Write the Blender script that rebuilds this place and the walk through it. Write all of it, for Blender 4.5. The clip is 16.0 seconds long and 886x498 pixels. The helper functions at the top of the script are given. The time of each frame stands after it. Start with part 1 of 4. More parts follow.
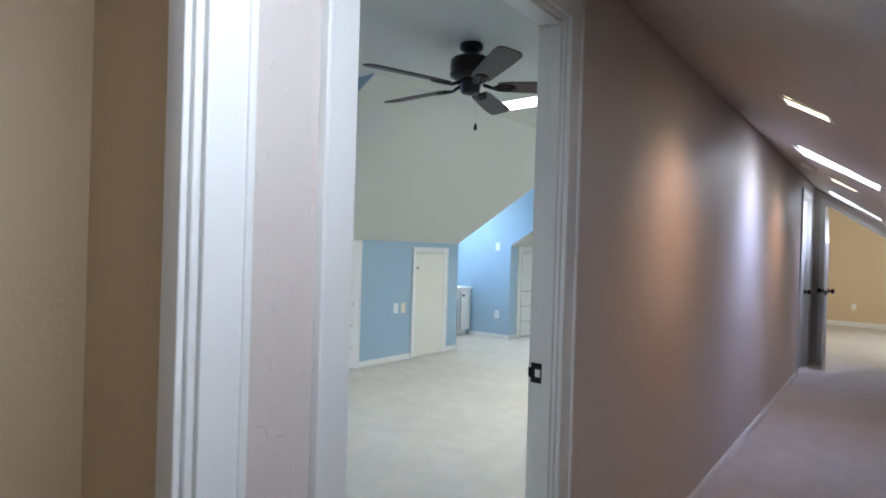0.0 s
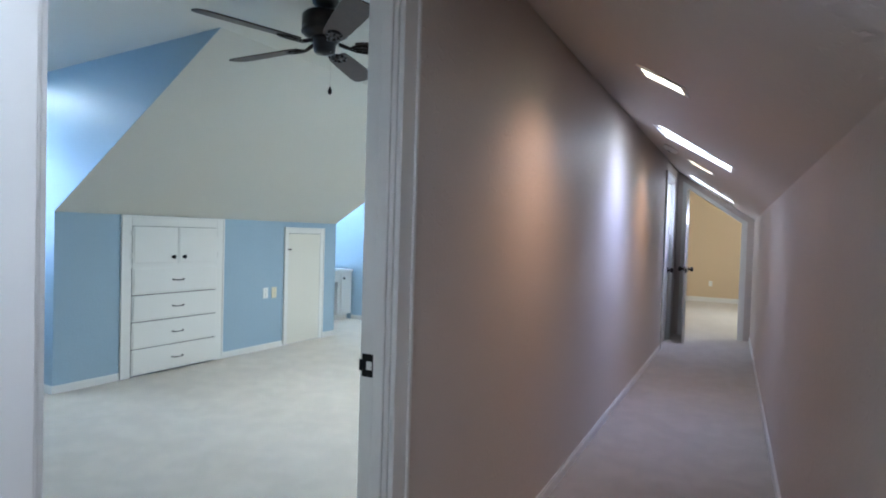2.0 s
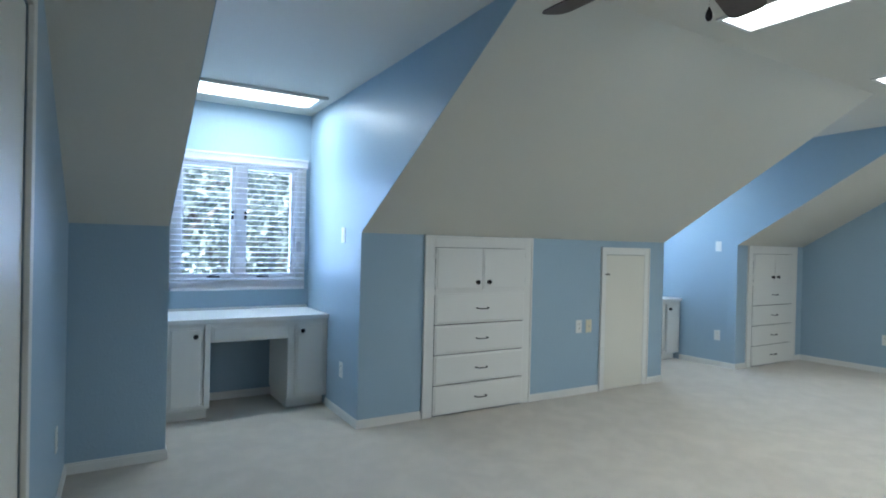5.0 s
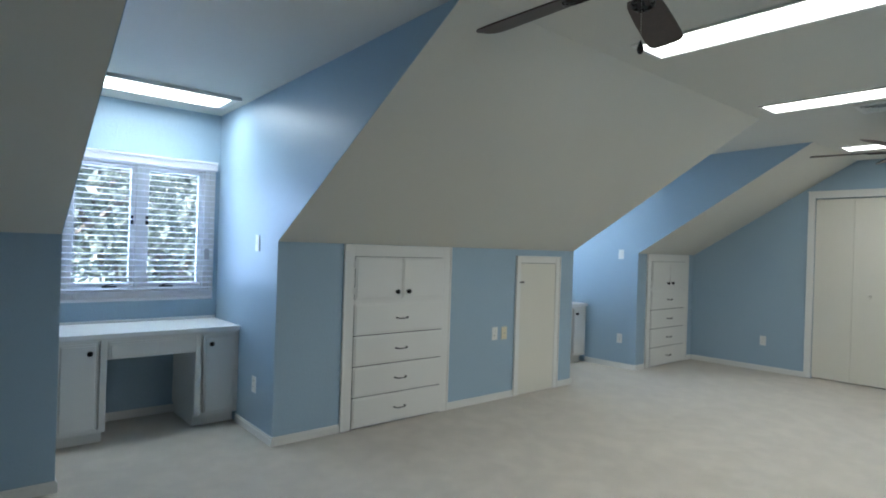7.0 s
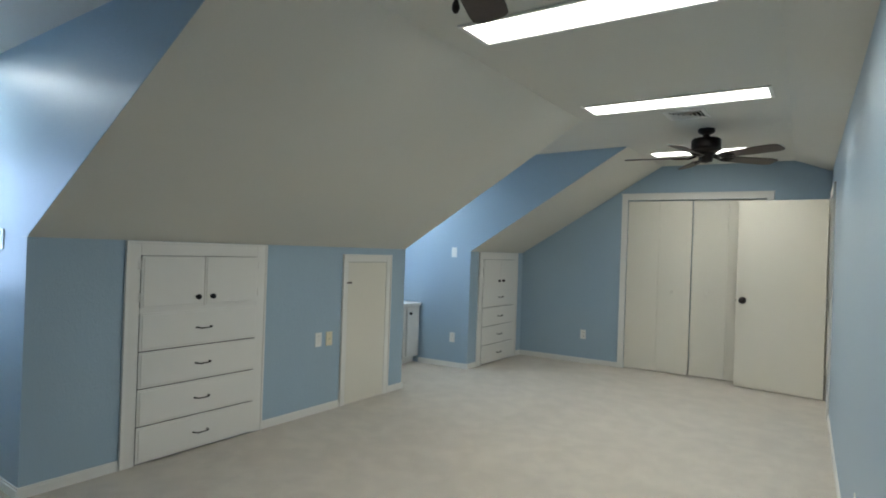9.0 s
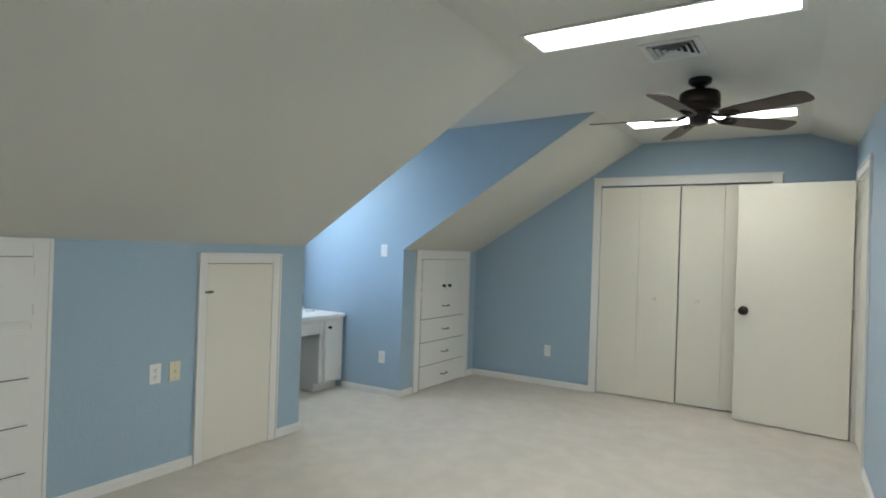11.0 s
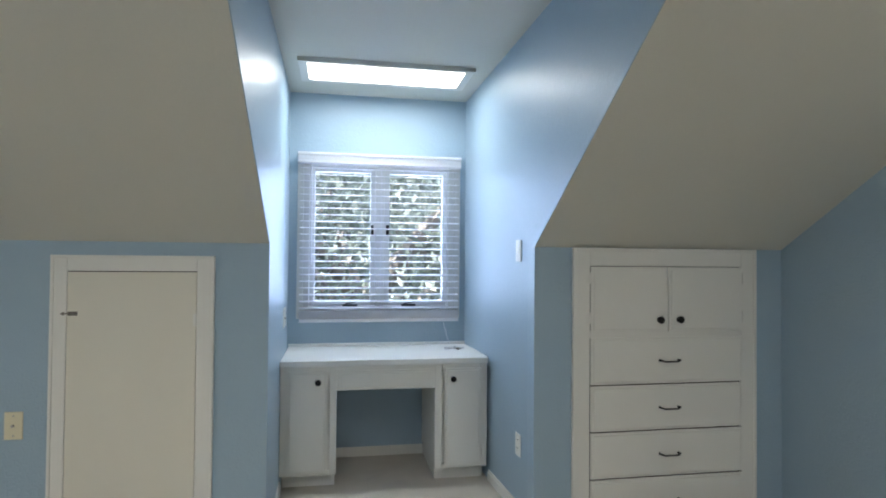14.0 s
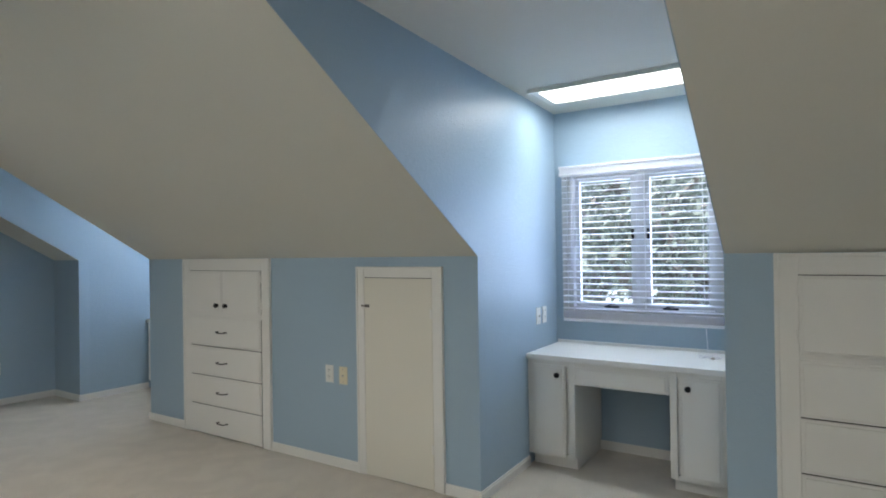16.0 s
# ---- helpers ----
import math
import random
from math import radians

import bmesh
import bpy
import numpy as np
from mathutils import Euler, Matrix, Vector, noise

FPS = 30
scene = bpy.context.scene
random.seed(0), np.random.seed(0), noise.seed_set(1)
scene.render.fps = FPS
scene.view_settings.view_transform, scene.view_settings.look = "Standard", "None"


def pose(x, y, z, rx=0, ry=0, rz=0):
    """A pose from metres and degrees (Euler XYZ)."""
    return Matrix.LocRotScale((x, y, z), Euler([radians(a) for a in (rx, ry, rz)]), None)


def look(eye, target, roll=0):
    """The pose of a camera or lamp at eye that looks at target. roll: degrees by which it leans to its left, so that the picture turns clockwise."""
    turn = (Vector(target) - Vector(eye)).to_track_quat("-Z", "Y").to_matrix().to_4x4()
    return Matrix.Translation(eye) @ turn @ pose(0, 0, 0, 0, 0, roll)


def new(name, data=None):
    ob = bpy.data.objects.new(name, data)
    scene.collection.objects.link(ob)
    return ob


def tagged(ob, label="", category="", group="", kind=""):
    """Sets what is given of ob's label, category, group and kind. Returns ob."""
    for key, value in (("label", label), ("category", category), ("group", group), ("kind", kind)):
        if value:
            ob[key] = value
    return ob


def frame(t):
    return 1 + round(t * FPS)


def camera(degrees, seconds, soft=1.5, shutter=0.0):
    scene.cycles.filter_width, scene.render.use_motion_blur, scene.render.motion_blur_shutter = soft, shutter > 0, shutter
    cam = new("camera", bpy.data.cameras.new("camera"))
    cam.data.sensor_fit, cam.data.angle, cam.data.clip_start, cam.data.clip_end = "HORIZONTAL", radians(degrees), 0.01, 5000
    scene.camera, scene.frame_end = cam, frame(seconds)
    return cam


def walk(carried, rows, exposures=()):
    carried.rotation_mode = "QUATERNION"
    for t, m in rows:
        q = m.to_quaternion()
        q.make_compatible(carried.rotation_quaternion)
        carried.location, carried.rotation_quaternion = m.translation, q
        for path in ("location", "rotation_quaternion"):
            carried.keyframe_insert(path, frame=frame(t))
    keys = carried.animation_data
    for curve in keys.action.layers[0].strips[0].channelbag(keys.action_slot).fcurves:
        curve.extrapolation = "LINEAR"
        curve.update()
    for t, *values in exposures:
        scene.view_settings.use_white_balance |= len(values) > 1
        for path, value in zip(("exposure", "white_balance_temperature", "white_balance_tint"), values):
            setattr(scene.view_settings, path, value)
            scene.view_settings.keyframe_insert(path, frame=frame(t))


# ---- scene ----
cam = camera(74.9, 16.0, soft=1.9)
PATH = [
    (0, (0.356, 0.111, 1.344), (-0.917, 1.654, 1.34), 1.7),
    (0.5, (0.395, 0.099, 1.33), (-0.663, 1.796, 1.282), 1.7),
    (0.8, (0.415, 0.104, 1.323), (-0.554, 1.853, 1.275), 1.7),
    (1, (0.416, 0.13, 1.316), (-0.522, 1.896, 1.268), 1.8),
    (1.5, (0.406, 0.242, 1.318), (-0.519, 2.014, 1.265), 1.8),
    (2, (0.364, 0.443, 1.323), (-0.608, 2.19, 1.27), 1.7),
    (2.5, (0.261, 0.598, 1.341), (-0.896, 2.228, 1.282), 1.7),
    (3, (0.035, 0.806, 1.389), (-1.383, 2.215, 1.327), 1.3),
    (3.2, (-0.042, 0.852, 1.399), (-1.557, 2.157, 1.344), 1.3),
    (3.5, (-0.157, 0.968, 1.389), (-1.804, 2.102, 1.339), 1.2),
    (3.7, (-0.216, 1.031, 1.394), (-1.92, 2.079, 1.366), 1.2),
    (5.8, (-0.647, 1.206, 1.303), (-2.347, 2.261, 1.301), 1.4),
    (6, (-0.649, 1.207, 1.345), (-2.321, 2.304, 1.332), 1.6),
    (6.5, (-0.646, 1.165, 1.385), (-2.238, 2.375, 1.378), 1.75),
    (7, (-0.638, 1.13, 1.392), (-2.154, 2.434, 1.39), 1.8),
    (7.5, (-0.628, 1.118, 1.389), (-2.084, 2.489, 1.392), 1.8),
    (8, (-0.643, 1.156, 1.406), (-2.03, 2.596, 1.408), 1.9),
    (8.5, (-0.69, 1.306, 1.413), (-1.95, 2.859, 1.419), 1.95),
    (9, (-0.805, 1.528, 1.412), (-1.92, 3.189, 1.415), 2.0),
    (9.2, (-0.851, 1.622, 1.42), (-1.898, 3.326, 1.422), 2.1),
    (11.3, (-1.105, 3.371, 1.411), (-2.204, 5.041, 1.415), 1.8),
    (11.5, (-1.077, 3.616, 1.418), (-2.247, 5.239, 1.426), 1.7),
    (12, (-1.062, 4.188, 1.402), (-2.453, 5.625, 1.415), 1.3),
    (12.5, (-1.143, 4.812, 1.402), (-2.718, 6.045, 1.415), 1.2),
    (13, (-1.196, 5.469, 1.39), (-2.965, 6.401, 1.417), 0.9),
    (13.5, (-1.387, 6.042, 1.377), (-3.293, 6.647, 1.404), 0.7),
    (14, (-1.619, 6.479, 1.337), (-3.587, 6.835, 1.374), 0.5),
    (14.5, (-1.913, 6.839, 1.321), (-3.913, 6.812, 1.366), 0.2),
    (14.7, (-2.006, 6.966, 1.344), (-3.998, 6.785, 1.374), 0.0),
    (15, (-2.055, 7.183, 1.35), (-4.018, 6.801, 1.378), -0.1),
    (15.5, (-1.877, 7.533, 1.38), (-3.719, 6.754, 1.385), -0.54),
    (16, (-1.489, 7.791, 1.428), (-3.171, 6.709, 1.44), -0.85),
]
walk(cam, [(t, look(eye, target, roll)) for t, eye, target, roll in PATH],
     exposures=[(0, 2.75, 5600, 7), (2.0, 2.78, 5350, 6), (3.0, 2.48, 5150, 4), (3.7, 2.2, 5350, 5), (6.0, 2.12, 5700, 6), (7.0, 1.95, 5900, 7), (7.5, 1.80, 5950, 7), (8.0, 1.72, 6000, 7), (9.0, 1.90, 6250, 7),
                (12.0, 2.20, 6250, 9), (13.0, 2.14, 6350, 10), (14.0, 1.92, 6400, 11), (14.5, 1.68, 6400, 12), (15.0, 1.66, 6400, 12), (15.5, 1.74, 6450, 12), (16, 1.9, 6480, 12)])
# ---- world and light ----
world = bpy.data.worlds.new("world")
scene.world = world
world.use_nodes = True
wn = world.node_tree.nodes
sky = wn.new("ShaderNodeTexSky")
sky.sky_type, sky.sun_disc = "NISHITA", False
sky.sun_elevation, sky.sun_rotation = radians(40), radians(60)
wn["Background"].inputs["Strength"].default_value = 0.15
world.node_tree.links.new(sky.outputs["Color"], wn["Background"].inputs["Color"])
sun_data = bpy.data.lights.new("sun", "SUN")
sun_data.energy, sun_data.angle, sun_data.color = 5.0, radians(0.6), (1.0, 0.95, 0.88)
sun = new("sun", sun_data)
sun.matrix_world = look((0, 0, 20), (-6, 8, 6))

# numbers of the place
KX, KZ = -4.375, 1.405            # knee wall face and its height
RX, CZ = -2.56, 2.53             # where the slope meets the flat ceiling
YN, YE = 1.10, 8.84               # near and end wall
DX = -5.61                        # dormer window wall
DORMERS = ((1.61, 2.855), (6.168, 7.442))   # at the knee wall
BACKS = ((1.668, 2.885), (6.150, 7.358))    # at the window walls, where they are narrower
LID = 2.455                       # dormer ceiling over the window; it rises to the flat ceiling
WL, WB, WR = -0.492, -0.582, 0.610   # partition: corridor face, bedroom face; corridor's outer wall
SKEW = -0.031                    # the partition's turn off the knee wall
NARROW = -0.014                  # the corridor closes in a little towards its end
TURN = 0.038                      # the end wall's turn off the bedroom's axis
DZ = 2.30                        # corridor ceiling at the partition
FALL = 0.61


def skewed(bm):
    """The corridor and its partition run a little off the bedroom's axis."""
    for v in bm.verts:
        v.co.x = ex(v.co.x, v.co.y)
    return bm


def ex(x, y):
    return x + (SKEW + NARROW * (x - WL)) * (y - 1.0)


def ey(x):
    """The end wall's face."""
    return YE + TURN * (x - KX)


def ny(x):
    """The near wall's face, closing in towards the door."""
    return YN - 0.045 * (x - KX)


def turned_near(bm):
    for v in bm.verts:
        v.co.y += ny(v.co.x) - YN
    return bm


def turned(bm):
    """The end wall stands square to the partition, a little off the bedroom's axis."""
    for v in bm.verts:
        v.co.y += TURN * (v.co.x - KX)
    return bm


def cheek(n, side, x):
    """The face of a dormer's side wall at x; side 0 is the near one."""
    d, b = DORMERS[n][side], BACKS[n][side]
    return d if x >= KX - 0.1 else d + (b - d) * (KX - 0.1 - x) / (KX - 0.1 - DX)


def lid_z(x):
    return CZ - (CZ - LID) * (RX - x) / (RX - DX)


def area(name, m, sx, sy, power, colour):
    d = bpy.data.lights.new(name, "AREA")
    d.shape, d.size, d.size_y, d.energy, d.color = "RECTANGLE", sx, sy, power, colour
    ob = new(name, d)
    ob.matrix_world = m
    return ob


for y0, y1 in BACKS:
    area("window_daylight", pose(DX - 0.12, (y0 + y1) / 2, 1.5, 0, -90, 0), 0.9, 0.9, 6.8, (0.49, 0.66, 1.0))
    area("dormer_lamp_light", pose(-5.13, (y0 + y1) / 2, lid_z(-5.13) - 0.034, 0, 0, 0), 0.18, 0.78, 3.2, (0.84, 0.93, 0.98))
for lx, ly, watts in ((-1.755, 4.085, 4.3), (-1.778, 5.86, 3.6), (-1.84, 8.02, 1.95)):
    area("panel_light", pose(lx, ly, CZ - 0.004, 0, 0, 0), 1.15, 0.24, watts, (1.0, 0.96, 0.87)).data.spread = radians(150)

# ---- materials ----


def material(name, colour, rough=0.6, metal=0.0, vary=0.06, scale=3.0, fine=0.0, fine_scale=200.0, bump=0.0, bump_scale=120.0, spec=0.5, bump_dist=0.002):
    m = bpy.data.materials.new(name)
    m.use_nodes = True
    nt = m.node_tree
    b = nt.nodes["Principled BSDF"]
    b.inputs["Roughness"].default_value, b.inputs["Metallic"].default_value = rough, metal
    b.inputs["Specular IOR Level"].default_value = spec
    co = nt.nodes.new("ShaderNodeTexCoord")
    n1 = nt.nodes.new("ShaderNodeTexNoise")
    n1.inputs["Scale"].default_value, n1.inputs["Detail"].default_value = scale, 4
    nt.links.new(co.outputs["Object"], n1.inputs["Vector"])
    n2 = nt.nodes.new("ShaderNodeTexNoise")
    n2.inputs["Scale"].default_value, n2.inputs["Detail"].default_value = fine_scale, 3
    nt.links.new(co.outputs["Object"], n2.inputs["Vector"])
    mx = nt.nodes.new("ShaderNodeMix")
    mx.data_type = "RGBA"
    mx.inputs["A"].default_value = (*[c * (1 - vary) for c in colour], 1)
    mx.inputs["B"].default_value = (*[min(1, c * (1 + vary)) for c in colour], 1)
    nt.links.new(n1.outputs["Fac"], mx.inputs["Factor"])
    out = mx.outputs["Result"]
    if fine:
        m2 = nt.nodes.new("ShaderNodeMix")
        m2.data_type, m2.blend_type = "RGBA", "MULTIPLY"
        m2.inputs["Factor"].default_value = 1.0
        ramp = nt.nodes.new("ShaderNodeMapRange")
        ramp.inputs["From Min"].default_value, ramp.inputs["From Max"].default_value = 0.3, 0.7
        ramp.inputs["To Min"].default_value, ramp.inputs["To Max"].default_value = 1 - fine, 1
        nt.links.new(n2.outputs["Fac"], ramp.inputs["Value"])
        nt.links.new(out, m2.inputs["A"])
        nt.links.new(ramp.outputs["Result"], m2.inputs["B"])
        out = m2.outputs["Result"]
    nt.links.new(out, b.inputs["Base Color"])
    if bump:
        n3 = nt.nodes.new("ShaderNodeTexNoise")
        n3.inputs["Scale"].default_value, n3.inputs["Detail"].default_value = bump_scale, 3
        nt.links.new(co.outputs["Object"], n3.inputs["Vector"])
        bp = nt.nodes.new("ShaderNodeBump")
        bp.inputs["Strength"].default_value, bp.inputs["Distance"].default_value = bump, bump_dist
        nt.links.new(n3.outputs["Fac"], bp.inputs["Height"])
        nt.links.new(bp.outputs["Normal"], b.inputs["Normal"])
    return m


def textured_paint(name, colour, rough, strength, spec=0.5, scale=34.0, low=0.50):
    """Paint over trowelled knock-down plaster: flat islands with raised edges."""
    m = material(name, colour, rough, vary=0.03, scale=1.5, spec=spec)
    nt = m.node_tree
    b = nt.nodes["Principled BSDF"]
    co = nt.nodes.new("ShaderNodeTexCoord")
    n = nt.nodes.new("ShaderNodeTexNoise")
    n.inputs["Scale"].default_value, n.inputs["Detail"].default_value, n.inputs["Distortion"].default_value = scale, 5, 1.2
    r = nt.nodes.new("ShaderNodeMapRange")
    r.inputs["From Min"].default_value, r.inputs["From Max"].default_value = low, low + 0.10
    g = nt.nodes.new("ShaderNodeTexNoise")
    g.inputs["Scale"].default_value, g.inputs["Detail"].default_value = 160, 2
    ad = nt.nodes.new("ShaderNodeMath")
    ad.operation = "MULTIPLY_ADD"
    ad.inputs[1].default_value = 0.12
    bp = nt.nodes.new("ShaderNodeBump")
    bp.inputs["Strength"].default_value, bp.inputs["Distance"].default_value = strength, 0.0035
    nt.links.new(co.outputs["Object"], n.inputs["Vector"])
    nt.links.new(co.outputs["Object"], g.inputs["Vector"])
    nt.links.new(n.outputs["Fac"], r.inputs["Value"])
    nt.links.new(g.outputs["Fac"], ad.inputs[0])
    nt.links.new(r.outputs["Result"], ad.inputs[2])
    nt.links.new(ad.outputs["Value"], bp.inputs["Height"])
    nt.links.new(bp.outputs["Normal"], b.inputs["Normal"])
    return m


def glow(name, colour, strength):
    m = bpy.data.materials.new(name)
    m.use_nodes = True
    b = m.node_tree.nodes["Principled BSDF"]
    b.inputs["Base Color"].default_value = (0.8, 0.8, 0.8, 1)
    b.inputs["Emission Color"].default_value = (*colour, 1)
    b.inputs["Emission Strength"].default_value = strength
    return m


BLUE = textured_paint("blue_wall_paint", (0.345, 0.455, 0.55), 0.37, 0.25, spec=0.32, scale=42.0)
CEIL = textured_paint("cream_ceiling_paint", (0.66, 0.645, 0.58), 0.6, 0.08)
BEIGE = textured_paint("beige_corridor_paint", (0.61, 0.545, 0.49), 0.5, 0.45, scale=26.0, low=0.58)
TAN = textured_paint("tan_wall_paint", (0.64, 0.50, 0.32), 0.6, 0.13)
WHITE = material("white_trim_paint", (0.76, 0.75, 0.71), 0.38, vary=0.03, scale=2, bump=0.06, bump_scale=60)
DOORW = material("white_door_paint", (0.73, 0.70, 0.61), 0.42, vary=0.03, scale=1.5, bump=0.08, bump_scale=40)
TOPW = material("white_laminate", (0.80, 0.80, 0.78), 0.28, vary=0.02)
CARPET = material("cream_carpet", (0.64, 0.585, 0.50), 0.95, vary=0.10, scale=1.6, fine=0.22, fine_scale=260, bump=0.8, bump_scale=320, spec=0.1, bump_dist=0.006)
cnt = CARPET.node_tree
cco, cno, crm, cmx = (cnt.nodes.new(k) for k in ("ShaderNodeTexCoord", "ShaderNodeTexNoise", "ShaderNodeMapRange", "ShaderNodeMix"))
cno.inputs["Scale"].default_value, cno.inputs["Detail"].default_value, cno.inputs["Distortion"].default_value = 6.5, 6, 0.3
crm.inputs["From Min"].default_value, crm.inputs["From Max"].default_value = 0.42, 0.62
crm.inputs["To Min"].default_value, crm.inputs["To Max"].default_value = 0.94, 1.02
cmx.data_type, cmx.blend_type = "RGBA", "MULTIPLY"
cmx.inputs["Factor"].default_value = 1.0
cb = cnt.nodes["Principled BSDF"]
cprev = cb.inputs["Base Color"].links[0].from_socket
cnt.links.new(cco.outputs["Object"], cno.inputs["Vector"])
cnt.links.new(cno.outputs["Fac"], crm.inputs["Value"])
cnt.links.new(cprev, cmx.inputs["A"])
cnt.links.new(crm.outputs["Result"], cmx.inputs["B"])
cnt.links.new(cmx.outputs["Result"], cb.inputs["Base Color"])
cb.inputs["Sheen Weight"].default_value = 0.3
BRONZE = material("oil_rubbed_bronze", (0.028, 0.022, 0.02), 0.38, 0.7, vary=0.3, scale=20)
BLADE = material("dark_walnut_blade", (0.055, 0.032, 0.024), 0.45, vary=0.35, scale=14, fine=0.3, fine_scale=60)
BLACK = material("black_metal", (0.012, 0.012, 0.013), 0.35, 0.6, vary=0.2)
STEEL = material("worn_steel", (0.5, 0.48, 0.45), 0.35, 0.9, vary=0.1)
# near-black that paints the shade in joints, slots and vent
GAP = material("dark_gap", (0.02, 0.019, 0.018), 0.9)
PLATE = material("white_plastic_plate", (0.78, 0.78, 0.74), 0.35, vary=0.02)
IVORY = material("ivory_plastic_plate", (0.72, 0.66, 0.48), 0.38, vary=0.02)
BLIND = material("white_blind_slat", (0.84, 0.84, 0.86), 0.35, vary=0.02)
bnt = BLIND.node_tree
btr, bmx = bnt.nodes.new("ShaderNodeBsdfTranslucent"), bnt.nodes.new("ShaderNodeMixShader")
btr.inputs["Color"].default_value = (0.84, 0.84, 0.88, 1)
bmx.inputs["Fac"].default_value = 0.5
bnt.links.new(bnt.nodes["Principled BSDF"].outputs["BSDF"], bmx.inputs[1])
bnt.links.new(btr.outputs["BSDF"], bmx.inputs[2])
bnt.links.new(bmx.outputs["Shader"], bnt.nodes["Material Output"].inputs["Surface"])
PANEL = glow("fluorescent_panel", (1.0, 0.97, 0.90), 1.6)
DORMERPANEL = glow("dormer_lamp_diffuser", (1.0, 0.98, 0.86), 1.3)

# ---- mesh helpers ----


def box(bm, x0, x1, y0, y1, z0, z1, bevel=0.0):
    r = bmesh.ops.create_cube(bm, size=1.0, matrix=Matrix.LocRotScale(((x0 + x1) / 2, (y0 + y1) / 2, (z0 + z1) / 2), None, (abs(x1 - x0), abs(y1 - y0), abs(z1 - z0))))
    if bevel:
        es = list({e for v in r["verts"] for e in v.link_edges})
        bmesh.ops.bevel(bm, geom=es, offset=bevel, segments=2, profile=0.5, affect="EDGES")
    return bm


def tube(bm, a, b, r0, r1=None, seg=16, cap=True):
    a, b = Vector(a), Vector(b)
    m = Matrix.Translation((a + b) / 2) @ (b - a).to_track_quat("Z", "Y").to_matrix().to_4x4()
    bmesh.ops.create_cone(bm, cap_ends=cap, segments=seg, radius1=r0, radius2=r0 if r1 is None else r1, depth=(b - a).length, matrix=m)
    return bm


def lathe(bm, profile, seg=24, m=Matrix()):
    """A turned shape: profile of (radius, height) pairs round the z axis."""
    rings = []
    for r, z in profile:
        rings.append([bm.verts.new(m @ Vector((r * math.cos(a), r * math.sin(a), z))) for a in (2 * math.pi * k / seg for k in range(seg))])
    for ra, rb in zip(rings, rings[1:]):
        for k in range(seg):
            bm.faces.new((ra[k], ra[(k + 1) % seg], rb[(k + 1) % seg], rb[k]))
    bm.faces.new(rings[0][::-1])
    bm.faces.new(rings[-1])
    return bm


def prism(bm, poly, axis, a0, a1):
    """A polygon pushed along an axis. For axis y the polygon is in (x, z), for x in (y, z), for z in (x, y)."""
    def at(p, a):
        return {"x": (a, p[0], p[1]), "y": (p[0], a, p[1]), "z": (p[0], p[1], a)}[axis]
    lo, hi = [bm.verts.new(at(p, a0)) for p in poly], [bm.verts.new(at(p, a1)) for p in poly]
    bm.faces.new(lo)
    bm.faces.new(hi[::-1])
    for k in range(len(poly)):
        bm.faces.new((lo[k], hi[k], hi[(k + 1) % len(poly)], lo[(k + 1) % len(poly)]))
    bmesh.ops.recalc_face_normals(bm, faces=bm.faces[:])
    return bm


def part(name, bm, mat, parent=None, label="", smooth=False):
    """Links a bmesh as one mesh object, under a thing or a part where one is given."""
    bmesh.ops.recalc_face_normals(bm, faces=bm.faces[:])
    me = bpy.data.meshes.new(name)
    bm.to_mesh(me)
    bm.free()
    me.materials.append(mat)
    if smooth:
        for p in me.polygons:
            p.use_smooth = True
    ob = new(name, me)
    if parent:
        ob.parent = parent
    if label:
        ob["label"] = label
    return ob


def nb():
    return bmesh.new()


def thing(name, label, category, group=""):
    e = new(name)
    e.empty_display_size = 0.1
    return tagged(e, label, category, group)


def structure(name, bm, mat, label=""):
    return tagged(part(name, bm, mat), label, kind="structure")


# ---- structure ----
bm = nb()
box(bm, -6.2, 4.5, -2.2, 15.4, -0.15, 0.0)
structure("floor", bm, CARPET, "cream cut-pile carpet with faint wear and brush marks")

# knee wall, in three runs between the dormers
runs = ((YN, DORMERS[0][0]), (DORMERS[0][1], DORMERS[1][0]), (DORMERS[1][1], YE))
bm = nb()
for a, b in runs:
    box(bm, KX - 0.10, KX, a, b, 0, KZ - 0.0005)
structure("wall_knee", bm, BLUE, "low blue knee wall under the roof slope")

# dormer cheeks and window walls
for n, (y0, y1) in enumerate(DORMERS):
    prof = [(DX, 0), (KX - 0.10, 0), (KX - 0.10, KZ - 0.0005), (KX - 0.0007, KZ + 0.0015), (RX - 0.0007, CZ), (DX, LID + 0.002)]
    for k, side, a, b in ((0, "near", y0 - 0.10, y0), (1, "far", y1, y1 + 0.10)):
        bm = prism(nb(), prof, "y", a, b)
        for v in bm.verts:
            v.co.y += cheek(n, k, v.co.x) - DORMERS[n][k]
        structure("wall_dormer_%d_%s" % (n + 1, side), bm, BLUE, "blue dormer cheek wall with light plaster texture")
    y0, y1 = BACKS[n]
    w0, w1, wz0, wz1 = y0 + 0.09, y1 - 0.075, 0.975, 2.01
    bm = nb()
    box(bm, DX - 0.14, DX, y0 - 0.1, w0, 0, CZ)
    box(bm, DX - 0.14, DX, w1, y1 + 0.1, 0, CZ)
    box(bm, DX - 0.14, DX, w0, w1, 0, wz0)
    box(bm, DX - 0.14, DX, w0, w1, wz1, CZ)
    structure("wall_window_%d" % (n + 1), bm, BLUE, "blue wall round the dormer window")

